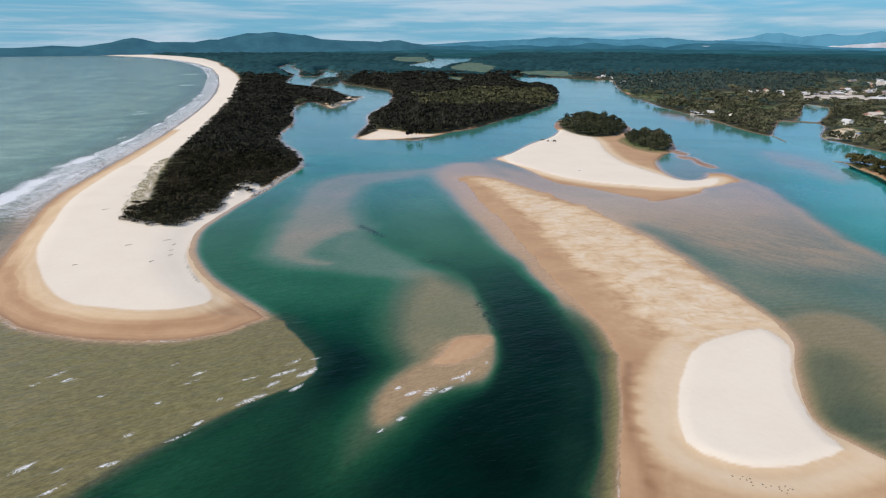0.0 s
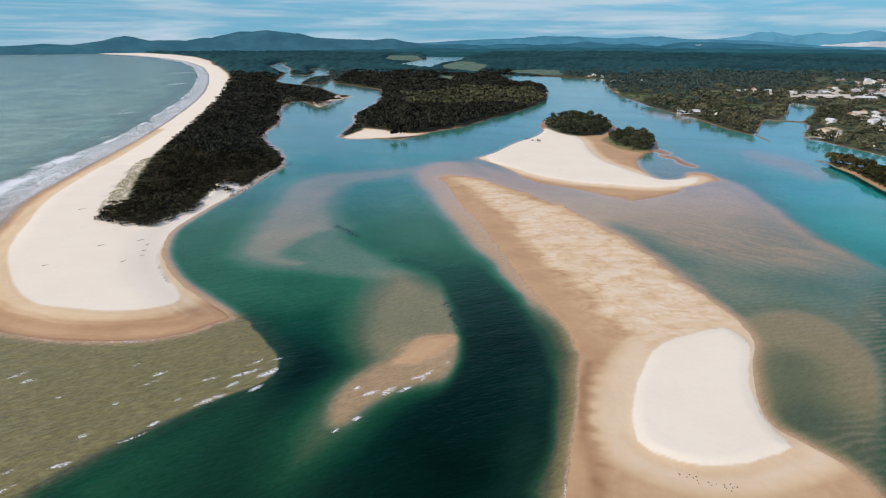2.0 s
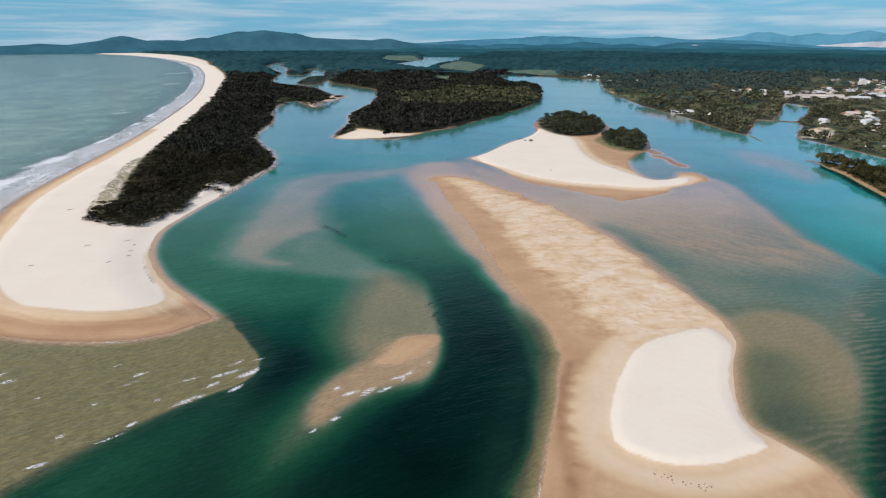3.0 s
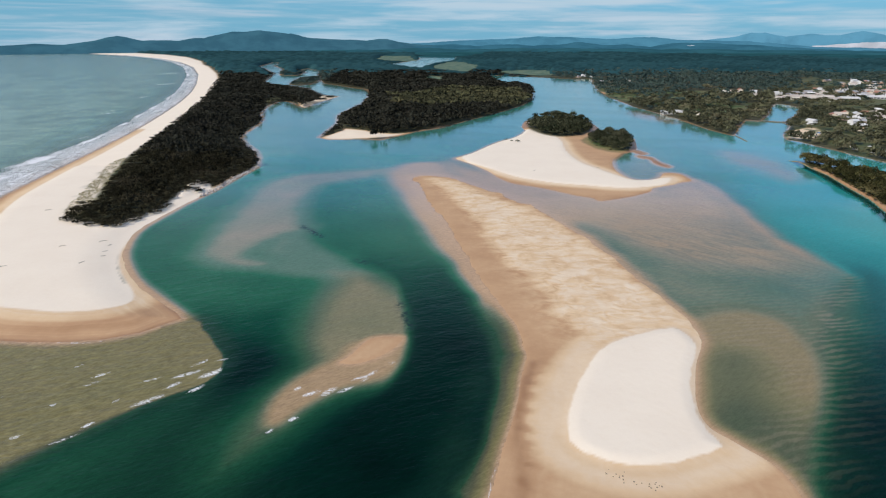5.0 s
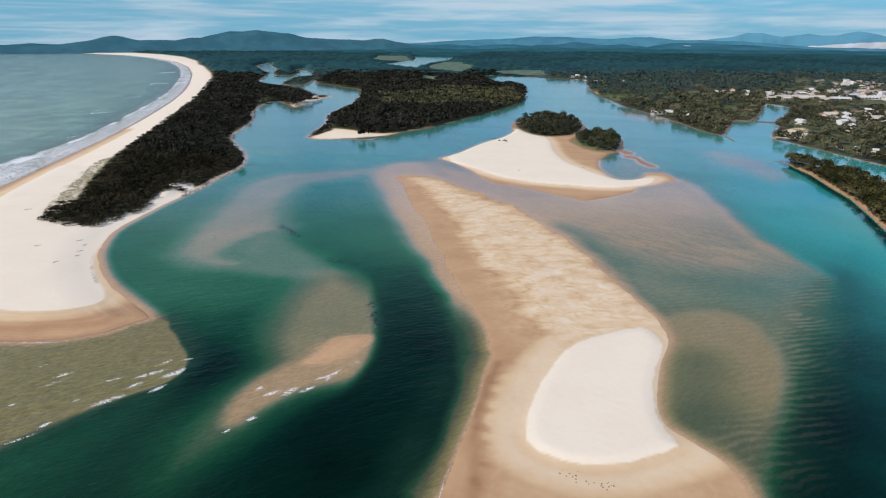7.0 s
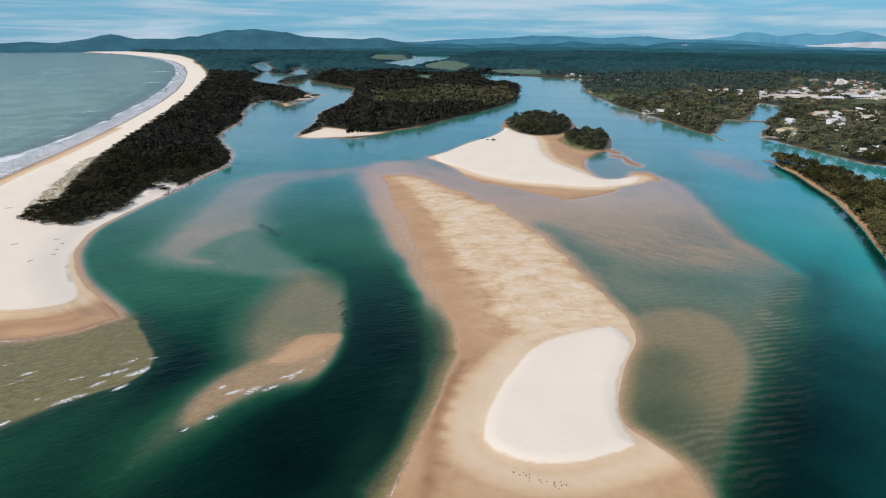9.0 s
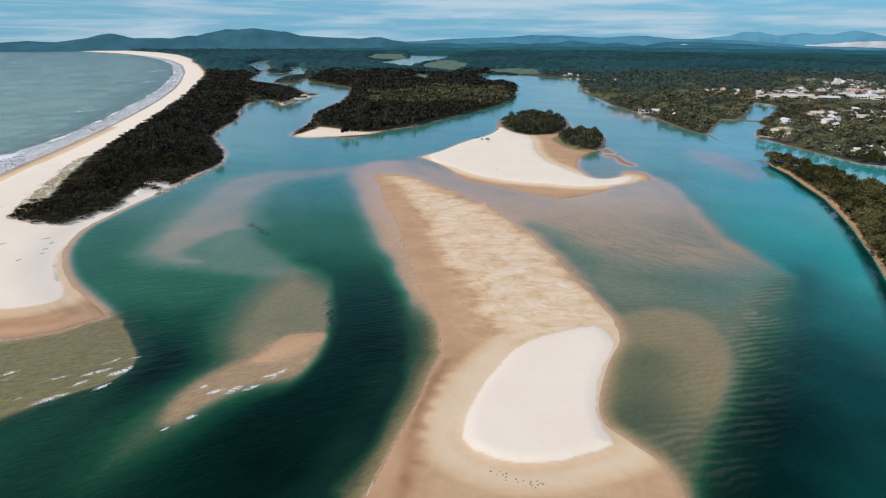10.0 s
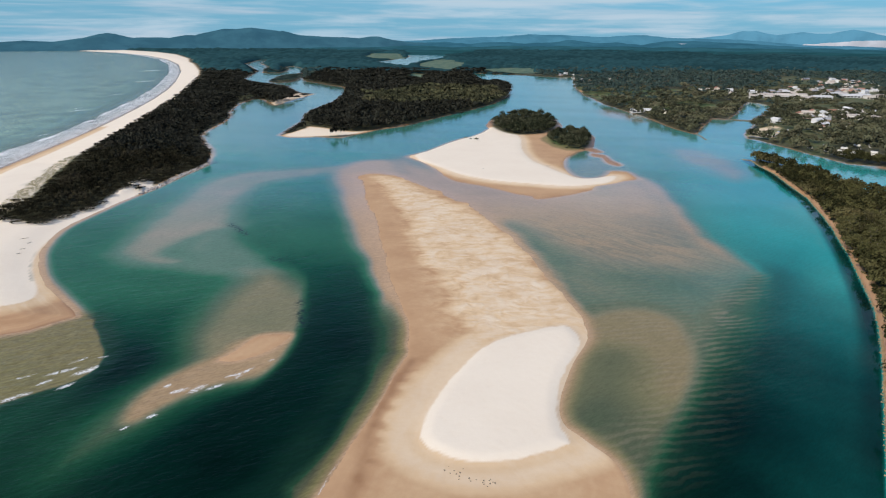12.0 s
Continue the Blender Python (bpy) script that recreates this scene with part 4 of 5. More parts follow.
    silt = np.maximum(silt, step(-26, -12, inside("bar", xy)) * step(275, 215, xy[:, 1]) * step(112, 84, xy[:, 0]))
    blue = np.maximum(step(120, 225, xy[:, 0] - 0.3 * (xy[:, 1] - 100)) * step(1000, 700, xy[:, 1]), 0.55 * step(360, 620, xy[:, 1]))
    blue = blue * (1 - 0.8 * step(-16, 8, fan_side)) * (1 - step(-25, -5, lobe))
    swell = 0.7 * beach * np.exp(-(((off - first - 13) / 5.0) ** 2)) + 0.35 * beach * np.exp(-(((off - 75 - 12 * along) / 7.0) ** 2))
    keep = (depth[quads] > 0.001).any(1)
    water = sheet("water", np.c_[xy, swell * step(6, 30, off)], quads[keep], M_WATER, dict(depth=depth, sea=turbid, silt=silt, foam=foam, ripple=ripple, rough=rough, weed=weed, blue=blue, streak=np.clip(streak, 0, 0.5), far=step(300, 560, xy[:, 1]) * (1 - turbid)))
    tagged(water, "teal tidal river water meeting a grey-green surf sea", "water", kind="structure")


build_water()


# ---- distance ----
def ridge_line(name, label, material, distance, azimuths, heights, depth=500.0, rugged=12.0, seed=0):
    """A hill range on a wide arc: bearings in degrees to the right of straight ahead, and crest heights."""
    a = np.linspace(azimuths[0], azimuths[-1], 420)
    crest = np.interp(a, azimuths, heights)
    bumps = wavy(np.c_[a * 30, a * 0], 40, seed, 4)
    crest = np.maximum(crest + rugged * bumps * np.clip(crest / 60, 0.15, 1), 2)
    rows = []
    for k in np.linspace(0, 1, 12):
        d = distance - depth * (1 - k)
        r = np.radians(a)
        w = wavy(np.c_[a * 30, a * 0 + k * 160], 45, seed + 3, 3) * (1 - k) * k * 4
        rows.append(np.c_[40 + d * np.sin(r), d * np.cos(r), crest * np.sin(k * np.pi / 2) * (1 + 0.25 * w) - 3 * (1 - k)])
    verts = np.concatenate(rows)
    c = len(a)
    first = (np.arange(11)[:, None] * c + np.arange(c - 1)[None]).ravel()
    hill = sheet(name, verts, np.stack([first, first + 1, first + c + 1, first + c], 1), material)
    return tagged(hill, label, "hills", kind="structure")


# bluer colour and stronger glow range by range, in place of haze between them
M_HILL_NEAR = hill_material("hazed_wooded_hills", (0.022, 0.056, 0.064), (0.020, 0.068, 0.108))
M_RISE = [hill_material("hazed_plain_forest", a, g) for a, g in (((0.016, 0.054, 0.056), (0.006, 0.030, 0.040)), ((0.018, 0.058, 0.062), (0.010, 0.044, 0.066)), ((0.020, 0.06, 0.075), (0.016, 0.068, 0.108)))]
M_HILL_FAR = hill_material("hazed_blue_hills", (0.03, 0.08, 0.10), (0.034, 0.120, 0.190))
M_HILL_LAST = hill_material("hazed_mountains", (0.04, 0.10, 0.13), (0.048, 0.150, 0.235))
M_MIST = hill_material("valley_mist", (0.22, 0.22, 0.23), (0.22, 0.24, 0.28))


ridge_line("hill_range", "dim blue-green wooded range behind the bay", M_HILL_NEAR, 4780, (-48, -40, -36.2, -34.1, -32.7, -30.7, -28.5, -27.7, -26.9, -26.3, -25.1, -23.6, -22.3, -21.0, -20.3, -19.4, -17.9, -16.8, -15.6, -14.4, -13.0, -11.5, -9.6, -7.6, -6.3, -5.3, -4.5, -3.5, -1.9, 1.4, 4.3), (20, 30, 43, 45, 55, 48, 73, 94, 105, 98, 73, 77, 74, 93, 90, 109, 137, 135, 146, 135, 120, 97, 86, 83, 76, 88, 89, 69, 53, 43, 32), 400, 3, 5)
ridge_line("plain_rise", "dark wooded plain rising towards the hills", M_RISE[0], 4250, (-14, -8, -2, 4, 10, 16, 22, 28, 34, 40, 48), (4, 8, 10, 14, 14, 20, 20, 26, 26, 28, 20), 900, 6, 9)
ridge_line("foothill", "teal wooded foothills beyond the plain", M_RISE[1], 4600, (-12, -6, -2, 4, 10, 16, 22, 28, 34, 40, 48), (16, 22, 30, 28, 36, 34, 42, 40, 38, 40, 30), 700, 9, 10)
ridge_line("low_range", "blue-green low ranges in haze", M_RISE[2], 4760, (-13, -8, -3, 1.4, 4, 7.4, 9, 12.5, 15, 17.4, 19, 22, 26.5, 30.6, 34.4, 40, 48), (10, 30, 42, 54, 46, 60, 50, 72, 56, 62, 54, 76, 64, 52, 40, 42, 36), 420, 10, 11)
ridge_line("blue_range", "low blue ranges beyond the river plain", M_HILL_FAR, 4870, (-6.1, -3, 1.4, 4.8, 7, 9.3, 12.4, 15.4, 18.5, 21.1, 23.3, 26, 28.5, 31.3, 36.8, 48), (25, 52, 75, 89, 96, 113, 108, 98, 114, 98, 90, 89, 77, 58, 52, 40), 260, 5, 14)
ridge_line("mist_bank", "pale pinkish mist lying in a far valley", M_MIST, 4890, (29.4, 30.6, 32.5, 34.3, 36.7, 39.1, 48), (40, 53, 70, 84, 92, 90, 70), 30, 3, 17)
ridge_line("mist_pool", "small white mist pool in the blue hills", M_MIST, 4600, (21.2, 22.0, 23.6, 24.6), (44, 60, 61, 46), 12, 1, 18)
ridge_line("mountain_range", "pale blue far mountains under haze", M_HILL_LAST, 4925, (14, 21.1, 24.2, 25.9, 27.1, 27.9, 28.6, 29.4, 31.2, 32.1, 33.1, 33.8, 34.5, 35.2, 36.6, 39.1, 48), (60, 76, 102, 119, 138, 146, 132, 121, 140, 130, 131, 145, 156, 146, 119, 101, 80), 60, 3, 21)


# ---- woods ----
def leaf_cloud(rng, leaves, width, height, size, base=0.25, lumps=7):
    """A crown of leaf clumps: several rounded boughs, each set with leafy quads that face outwards."""
    turn = rng.uniform(0, 6.283) + np.arange(lumps) * 2.4
    out = np.concatenate([[0.04], 0.20 + 0.14 * np.sqrt(np.arange(1, lumps) / lumps)])
    middle = np.c_[out * np.cos(turn), out * np.sin(turn), 0.66 - 0.55 * out + rng.uniform(-0.10, 0.10, lumps)]
    radius = rng.uniform(0.17, 0.25, lumps)
    way = rng.normal(size=(leaves, 3))
    way[:, 2] = np.abs(way[:, 2]) * 0.95 - 0.28
    way /= np.linalg.norm(way, axis=1, keepdims=True)
    pick = rng.integers(0, lumps, leaves)
    at = middle[pick] + way * (radius[pick] * rng.uniform(0.72, 1.08, leaves))[:, None] * (1.0, 1.0, 0.95)
    at = at * (width, width, height * (1 - base)) + (0, 0, height * base)
    face = way + rng.normal(size=(leaves, 3)) * 0.26 + (0, 0, 0.12)
    face /= np.linalg.norm(face, axis=1, keepdims=True)
    spin = np.cross(face, rng.normal(size=(leaves, 3)))
    spin /= np.linalg.norm(spin, axis=1, keepdims=True)
    other = np.cross(face, spin)
    half = size * rng.uniform(0.6, 1.25, (leaves, 1)) / 2
    corners = np.stack([at - half * spin - half * other * 0.7, at + half * spin - half * other, at + half * spin * 0.8 + half * other, at - half * spin + half * other * 0.8], 1)
    return corners.reshape(-1, 3), np.arange(leaves * 4).reshape(-1, 4)


def bole(rng, width, height, bend=0.15):
    """A tapered trunk with two limbs."""
    verts, faces = [], []

    def limb(a, b, r0, r1):
        k = len(verts)
        for p, r in ((a, r0), (b, r1)):
            for n in range(5):
                verts.append((p[0] + r * math.cos(n * 1.2566), p[1] + r * math.sin(n * 1.2566), p[2]))
        faces.extend((k + n, k + (n + 1) % 5, k + 5 + (n + 1) % 5, k + 5 + n) for n in range(5))

    fork = (rng.uniform(-bend, bend) * height * 0.4, rng.uniform(-bend, bend) * height * 0.4, height * 0.45)
    limb((0, 0, -0.6), fork, 0.035 * height, 0.022 * height)
    for n in range(3):
        a = rng.uniform(0, 6.28)
        limb(fork, (fork[0] + width * 0.28 * math.cos(a), fork[1] + width * 0.28 * math.sin(a), height * rng.uniform(0.65, 0.85)), 0.016 * height, 0.007 * height)
    return np.array(verts), np.array(faces)


def spaced(low, high, pitch, reach=0.82, margin=110.0):
    """Jittered places over the plan between two distances, whose spacing grows with distance."""
    rng = np.random.default_rng(5)
    rows, y = [], low
    while y < high:
        gap = pitch(y)
        half = reach * y + margin
        x = np.arange(40 - half, 40 + half, gap)
        rows.append(np.c_[x + rng.uniform(-0.45, 0.45, len(x)) * gap, y + rng.uniform(-0.45, 0.45, len(x)) * gap, 0 * x + gap])
        y += gap
    return np.concatenate(rows)


def kept_low(xy, tall):
    """How far the trees behind a bank may rise before they would close the view over the water beyond them."""
    out = np.ones(len(xy))
    from_above = np.array((40.0, 0.0))
    for scale in (1.0, 0.7, 0.45, 0.25, 0.12):
        h = tall * scale
        beyond = from_above + (xy - from_above) * (121 / (121 - h))
        half = from_above + (xy - from_above) * (121 / (121 - h * 0.5))
        wet = (land_side(beyond)[0] < -1) | (land_side(half)[0] < -1) | (meadow(beyond) > 0) | (meadow(half) > 0)
        out = np.where(wet & (out >= scale), scale * 0.6, out)
    return out


def plant(name, label, places, leaves, material, seed, tall=(7.0, 12.0), spread=0.9, kinds=7, low=False, wide=(1.15, 1.9)):
    """One thicket: every tree a crown of leaf clumps on a trunk, joined as one stand."""
    rng = np.random.default_rng(seed)
    all_v, all_f, all_t, count = [], [], [], 0
    which = rng.integers(0, kinds, len(places))
    for k in range(kinds):
        spot = places[which == k]
        if not len(spot):
            continue
        v, f = leaf_cloud(rng, leaves, 1.0, 1.0, 1.20 / math.sqrt(leaves), 0.12, 6 + k % 4)
        angle = rng.uniform(0, 6.283, len(spot))
        h = rng.uniform(tall[0], tall[1], len(spot)) * (1 + 0.25 * wavy(spot[:, :2], 70, seed))
        h = h * (1 - 0.15 * step(-20, 20, inside("town", spot[:, :2])))
        if low:
            h = np.maximum(h * kept_low(spot[:, :2], tall[1]), 1.2)
        if name.startswith("spit"):
            h = h * (0.38 + 0.62 * step(0, 34, inside("spit_woods", spot[:, :2])))
        w = np.maximum(spot[:, 2] * rng.uniform(*wide, len(spot)), h * spread * 0.7)
        c, s = np.cos(angle)[:, None], np.sin(angle)[:, None]
        out = np.stack([(v[:, 0] * c - v[:, 1] * s) * w[:, None] + spot[:, :1], (v[:, 0] * s + v[:, 1] * c) * w[:, None] + spot[:, 1:2], v[:, 2] * h[:, None] + spot[:, 3:4]], -1)
        all_v.append(out.reshape(-1, 3))
        all_f.append((f[None] + (np.arange(len(spot)) * len(v))[:, None, None] + count).reshape(-1, 4))
        all_t.append(np.repeat(np.clip(rng.normal(0.40, 0.34, len(spot)) + 0.45 * wavy(spot[:, :2], 40, seed + 40), 0, 1), len(v)))
        count += len(spot) * len(v)
    thicket = sheet(name, np.concatenate(all_v), np.concatenate(all_f), material, dict(tint=np.concatenate(all_t)), smooth=False)
    return tagged(thicket, label, "trees", kind="stuff")


def build_woods():
    p = spaced(120, 2050, lambda y: max(4.2, 0.0082 * y))
    s = survey(p[:, :2])
    p = np.c_[p, np.maximum(s["level"], 0.2)]
    xy = p[:, :2]
    land, wood = s["land"], inside("spit_woods", xy)
    spit = (wood > np.where(xy[:, 1] < 425, -6, np.where(s["sea"] > -110, 5.0, np.where(xy[:, 1] > 460, -16, 0.5)))) & (land > 1.5)
    other = (land > 0.3) & (inside("spit_dry", xy) < 0) & (inside("head_sand", xy) < 1) & ~spit & ~((s["sea"] > -95) & (xy[:, 1] < 2100)) & (xy[:, 0] > -600)
    other &= ~((xy[:, 0] < 200) & (xy[:, 1] < 560))
    patch = wavy(xy, 70, 31, 3)
    open_land = np.maximum(inside("fields", xy), inside("town", xy))
    other &= meadow(xy) < 0
    other &= ~((open_land > -5) & (patch < np.where(inside("town", xy) > 0, -0.22, -0.08)))
    other &= (inside("scarp", xy) < 4) & ((inside("park", xy) < 0) | (wavy(xy, 9, 67) > 0.45))
    spit &= inside("creek_sand", xy) < -3
    spit &= (inside("scarp", xy) < 7) | (wavy(xy, 7, 37) > -0.1)
    thin = np.random.default_rng(3).uniform(0, 1, len(xy)) < 0.22 + 0.3 * step(0.1, 0.5, -patch)
    other &= ~((thin | (np.random.default_rng(14).uniform(0, 1, len(xy)) < 0.15)) & (xy[:, 0] > 330) & (xy[:, 1] > 600))
    for x, y, wide, deep in CLEARINGS:
        other &= ~((np.abs(xy[:, 0] - x) < wide) & (np.abs(xy[:, 1] - y) < deep))
    wall = other & (land > 1.1) & (xy[:, 0] > 200) & (xy[:, 1] < np.where(xy[:, 0] < 470, 640, 600)) & (side(np.array(RIVER_WALL), xy) > -400)
    headland = other & ~((xy[:, 0] > 200) & (xy[:, 1] < 640)) & (xy[:, 0] < 330) & (xy[:, 0] > -260)
    rest = other & ~headland & ~((xy[:, 0] > 200) & (xy[:, 1] < np.where(xy[:, 0] < 470, 640, 600)))
    near = xy[:, 1] < 640 + 60 * wavy(xy, 50, 35) + np.random.default_rng(16).normal(0, 25, len(xy))
    # headland trees inside the sunlit patch take the lighter leaf colour
    sunlit_trees = headland & (inside("sunlit_stand", xy) + 45 * wavy(xy, 60, 33) > 0)
    headland &= ~sunlit_trees
    plant("spit_thicket", "dense near-black coastal scrub on the sand spit", p[spit & near], 96, M_SCRUB, 1, (4.5, 9.0))
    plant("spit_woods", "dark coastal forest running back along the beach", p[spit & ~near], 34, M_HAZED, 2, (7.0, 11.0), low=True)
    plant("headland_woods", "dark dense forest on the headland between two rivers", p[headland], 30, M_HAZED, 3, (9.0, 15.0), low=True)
    plant("sunlit_stand", "headland trees coloured paler olive, as sunlit through a cloud break", p[sunlit_trees], 26, M_SUNLIT, 13, (9.0, 16.0), low=True)
    close = xy[:, 1] < 1250 + 260 * wavy(xy, 240, 63) + np.random.default_rng(6).normal(0, 90, len(xy))
    plant("river_woods", "olive gum trees among fields and houses", p[rest & close], 46, M_LEAF, 4, (5.0, 16.0), low=True)
    plant("plain_woods", "dark green woods spreading behind the town", p[rest & ~close], 34, M_MID_HAZED, 9, (6.0, 15.0), low=True, wide=(0.8, 1.35))
    plant("island_thicket", "broad dark mangrove thicket on the sand island", p[inside("isle_a", xy) > 0], 130, M_ISLE, 6, (5.5, 14.0))
    plant("islet_thicket", "small rounded grove of dark trees on the sand island", p[inside("isle_b", xy) > 0], 130, M_ISLE, 7, (5.5, 14.0))
    return p[wall]


# ---- the town's plan ----
SHOPS = [(724, 1194), (753, 1209), (754, 1184), (780, 1196), (772, 1164), (800, 1176), (792, 1138), (822, 1139), (872, 1190), (895, 1198), (900, 1172), (926, 1180), (930, 1152), (960, 1166), (752, 942), (782, 938), (705, 884), (724, 868), (424, 980)]
HOMES_UPPER = [(820, 1268), (795, 1270), (796, 1238), (752, 1267), (709, 1255), (681, 1325), (810, 1214), (767, 1244), (871, 1253), (892, 1256), (888, 1229), (1061, 1482), (1052, 1452), (1107, 1508), (1114, 1482), (1105, 1450), (961, 1284), (957, 1252), (936, 1275), (1022, 1357), (917, 1299), (1003, 1292), (985, 1250), (1017, 1271)]
HOMES_LOWER = [(653, 922), (646, 894), (682, 910), (668, 884), (622, 829), (618, 808), (644, 848), (694, 888), (717, 945), (737, 951), (670, 932), (597, 776), (453, 954), (672, 1330), (684, 1300)]
HOMES_FAR = [(436, 2014), (455, 1990), (462, 1828), (482, 1846), (500, 1822), (488, 1653), (521, 1690), (562, 1666), (590, 1686), (541, 1562)]
CABINS = [(512, 668), (506, 653), (519, 645), (512, 634), (524, 628), (519, 617), (530, 618), (561, 656), (571, 648), (531, 599), (541, 604), (490, 653), (525, 655), (536, 640), (545, 628), (552, 615)]


def town_plan():
    """Places of houses, shops, caravans and cars: kind, x, y, turn."""
    rng = np.random.default_rng(12)
    plots = [("hall", x, y, rng.uniform(-14, 14)) for x, y in SHOPS]
    for homes, more in ((HOMES_UPPER, 3), (HOMES_LOWER, 1), (HOMES_FAR, 0)):
        for x, y in homes:
            turn = rng.uniform(-25, 25)
            plots.append(("house", x, y, turn + 90 * rng.integers(0, 4)))
            for _ in range(more):
                px, py = x + rng.uniform(-45, 45), y + rng.uniform(-45, 45)
                if all(math.hypot(px - q[1], py - q[2]) > (32 if q[0] == "hall" else 19) for q in plots):
                    plots.append(("house", px, py, turn + 90 * rng.integers(0, 4) + rng.uniform(-6, 6)))
    plots += [("caravan", x, y, rng.uniform(0, 180)) for x, y in CABINS]
    for x, y in ((503, 748), (509, 744), (516, 740), (529, 758), (545, 768)):
        plots.append(("car", x, y, rng.uniform(-30, 30)))
    ashore = land_side(np.array([(x, y) for _, x, y, _ in plots], float))[0] > 6
    return [plot for plot, dry in zip(plots, ashore) if dry]


PLOTS = town_plan()
SIZE = dict(house=(13, 14), hall=(20, 16), caravan=(9, 14), car=(9, 10))
CLEARINGS = [(x, y - SIZE[kind][1] * 0.5, SIZE[kind][0] * 0.75, SIZE[kind][1] * 1.1) for kind, x, y, _ in PLOTS] + [(515, 746, 24, 18), (548, 768, 14, 10)]
bank_places = build_woods()


def build_bank_trees():
    """The trees of the near right bank, each on its own; those farther along it as one stand."""
    global bank_places
    rng = np.random.default_rng(77)
    tip = [(411, 590), (413, 586), (416, 587), (414, 581), (418, 583), (410, 582), (408, 577), (412, 575), (420, 578), (416, 576), (407, 570), (411, 568)]
    bank_places = np.concatenate([bank_places, [(x, y, 4.0, 0.4) for x, y in tip]])
    bank_places = bank_places[rng.uniform(0, 1, len(bank_places)) < 0.78]
    near = bank_places[np.argsort(np.hypot(bank_places[:, 0] - 380, bank_places[:, 1] - 330))]
    singles, rest = near[:290], near[290:]
    if len(rest):
        plant("bank_thicket", "olive and grey-green trees along the river wall", rest, 150, M_BANK, 8, (5.0, 13.0), wide=(1.4, 2.3))
    originals = []
    for k in range(6):
        h, w = rng.uniform(6.5, 12.5), rng.uniform(6.5, 10.0)
        tree = new("tree")
        trunk = sheet("trunk", *bole(rng, w, h), M_BARK)
        v, f = leaf_cloud(rng, 480, w, h, 0.55, 0.2, 10)
        crown = sheet("crown", v, f, M_BANK, dict(tint=np.full(len(v), rng.uniform(0.1, 1.0))), smooth=False)
        trunk.parent = crown.parent = tree
        tagged(tree, ("slender gum tree with an open olive crown beside the river wall", "grey-green she-oak leaning over the river bank", "broad dark green bank tree with a dense crown")[k % 3], "tree", "trees on the river wall")
        originals.append(tree)
    for n, (x, y, gap, z) in enumerate(singles):
        m = pose(x, y, z, 0, 0, rng.uniform(0, 360)) @ Matrix.Diagonal((*([rng.uniform(0.75, 1.2)] * 3), 1))
        k = n % 6
        if n < 6:
            originals[k].matrix_world = m
        else:
            made = copy_thing(originals[k], m)
            made.matrix_world = m


build_bank_trees()


def build_bank_scrub():
    """Low bushes crowding the top of the river wall."""
    rng = np.random.default_rng(61)
    line = np.array(RIVER_WALL[5:], float)
    at = np.concatenate([[0], np.cumsum(np.linalg.norm(np.diff(line, axis=0), axis=1))])
    d = rng.uniform(0, at[-1], 700)
    xy = np.c_[np.interp(d, at, line[:, 0]), np.interp(d, at, line[:, 1])] + rng.uniform((2.0, -1.5), (8.0, 1.5), (700, 2))
    s = survey(xy)
    keep = (s["land"] > 1.6) & (s["land"] < 8)
    plant("bank_scrub", "low olive bushes crowding the river wall", np.c_[xy, 0 * d + 1.6, s["level"]][keep], 34, M_BANK, 63, (1.0, 2.6))


build_bank_scrub()


def build_far_woods():
    """The closed canopy of the plain, one rough sheet from the bend of the river to the hills."""
    xy, quads = fan(300, 330)
    s = survey(xy)
    far = (xy[:, 1] > 1900) & (s["land"] > 12) & (inside("spit_dry", xy) < -6) & (meadow(xy) < 0) & ~(s["sea"] > -70 - 0.11 * np.clip(xy[:, 1] - 2500, 0, 3000))
    hollow = wavy(xy, 420, 41, 2)
    rough = wavy(xy, 26, 43, 2)
    speckle = np.random.default_rng(9).uniform(-1, 1, len(xy))
    crown = np.where(far, kept_low(xy, 12.0), 1)
    top = np.where(far, s["level"] + crown * (9 + 4 * rough + 3.5 * speckle + 5 * wavy(xy, 150, 44, 2)), -1.5)
    keep = far[quads].any(1) & (xy[quads][:, :, 1].max(1) > 1900)
    tint = np.clip(0.4 + 0.35 * rough + 0.4 * hollow + 0.4 * speckle, 0, 1)
    woods = sheet("far_woods", np.c_[xy, top], quads[keep], M_FAR_HAZED, dict(tint=tint))
    tagged(woods, "dark blue-green forest covering the far plain", "trees", kind="stuff")


build_far_woods()


# ---- buildings ----
def part(name, bm, material, parent, label=""):
    """One mesh under a thing or a part."""
    mesh = bpy.data.meshes.new(name)
    bm.to_mesh(mesh)
    bm.free()
    mesh.materials.append(material)
    ob = new(name, mesh)
    ob.parent = parent
    return tagged(ob, label)


def block(bm, x, y, z, w, d, h, bevel=0.0):
    """Adds a box that stands on z, centred at x, y."""
    made = bmesh.ops.create_cube(bm, size=1.0, matrix=Matrix.Translation((x, y, z + h / 2)) @ Matrix.Diagonal((w, d, h, 1)))
    if bevel:
        edges = list({e for v in made["verts"] for e in v.link_edges})
        bmesh.ops.bevel(bm, geom=edges, offset=bevel, segments=2, affect="EDGES", profile=0.5)
    return bm


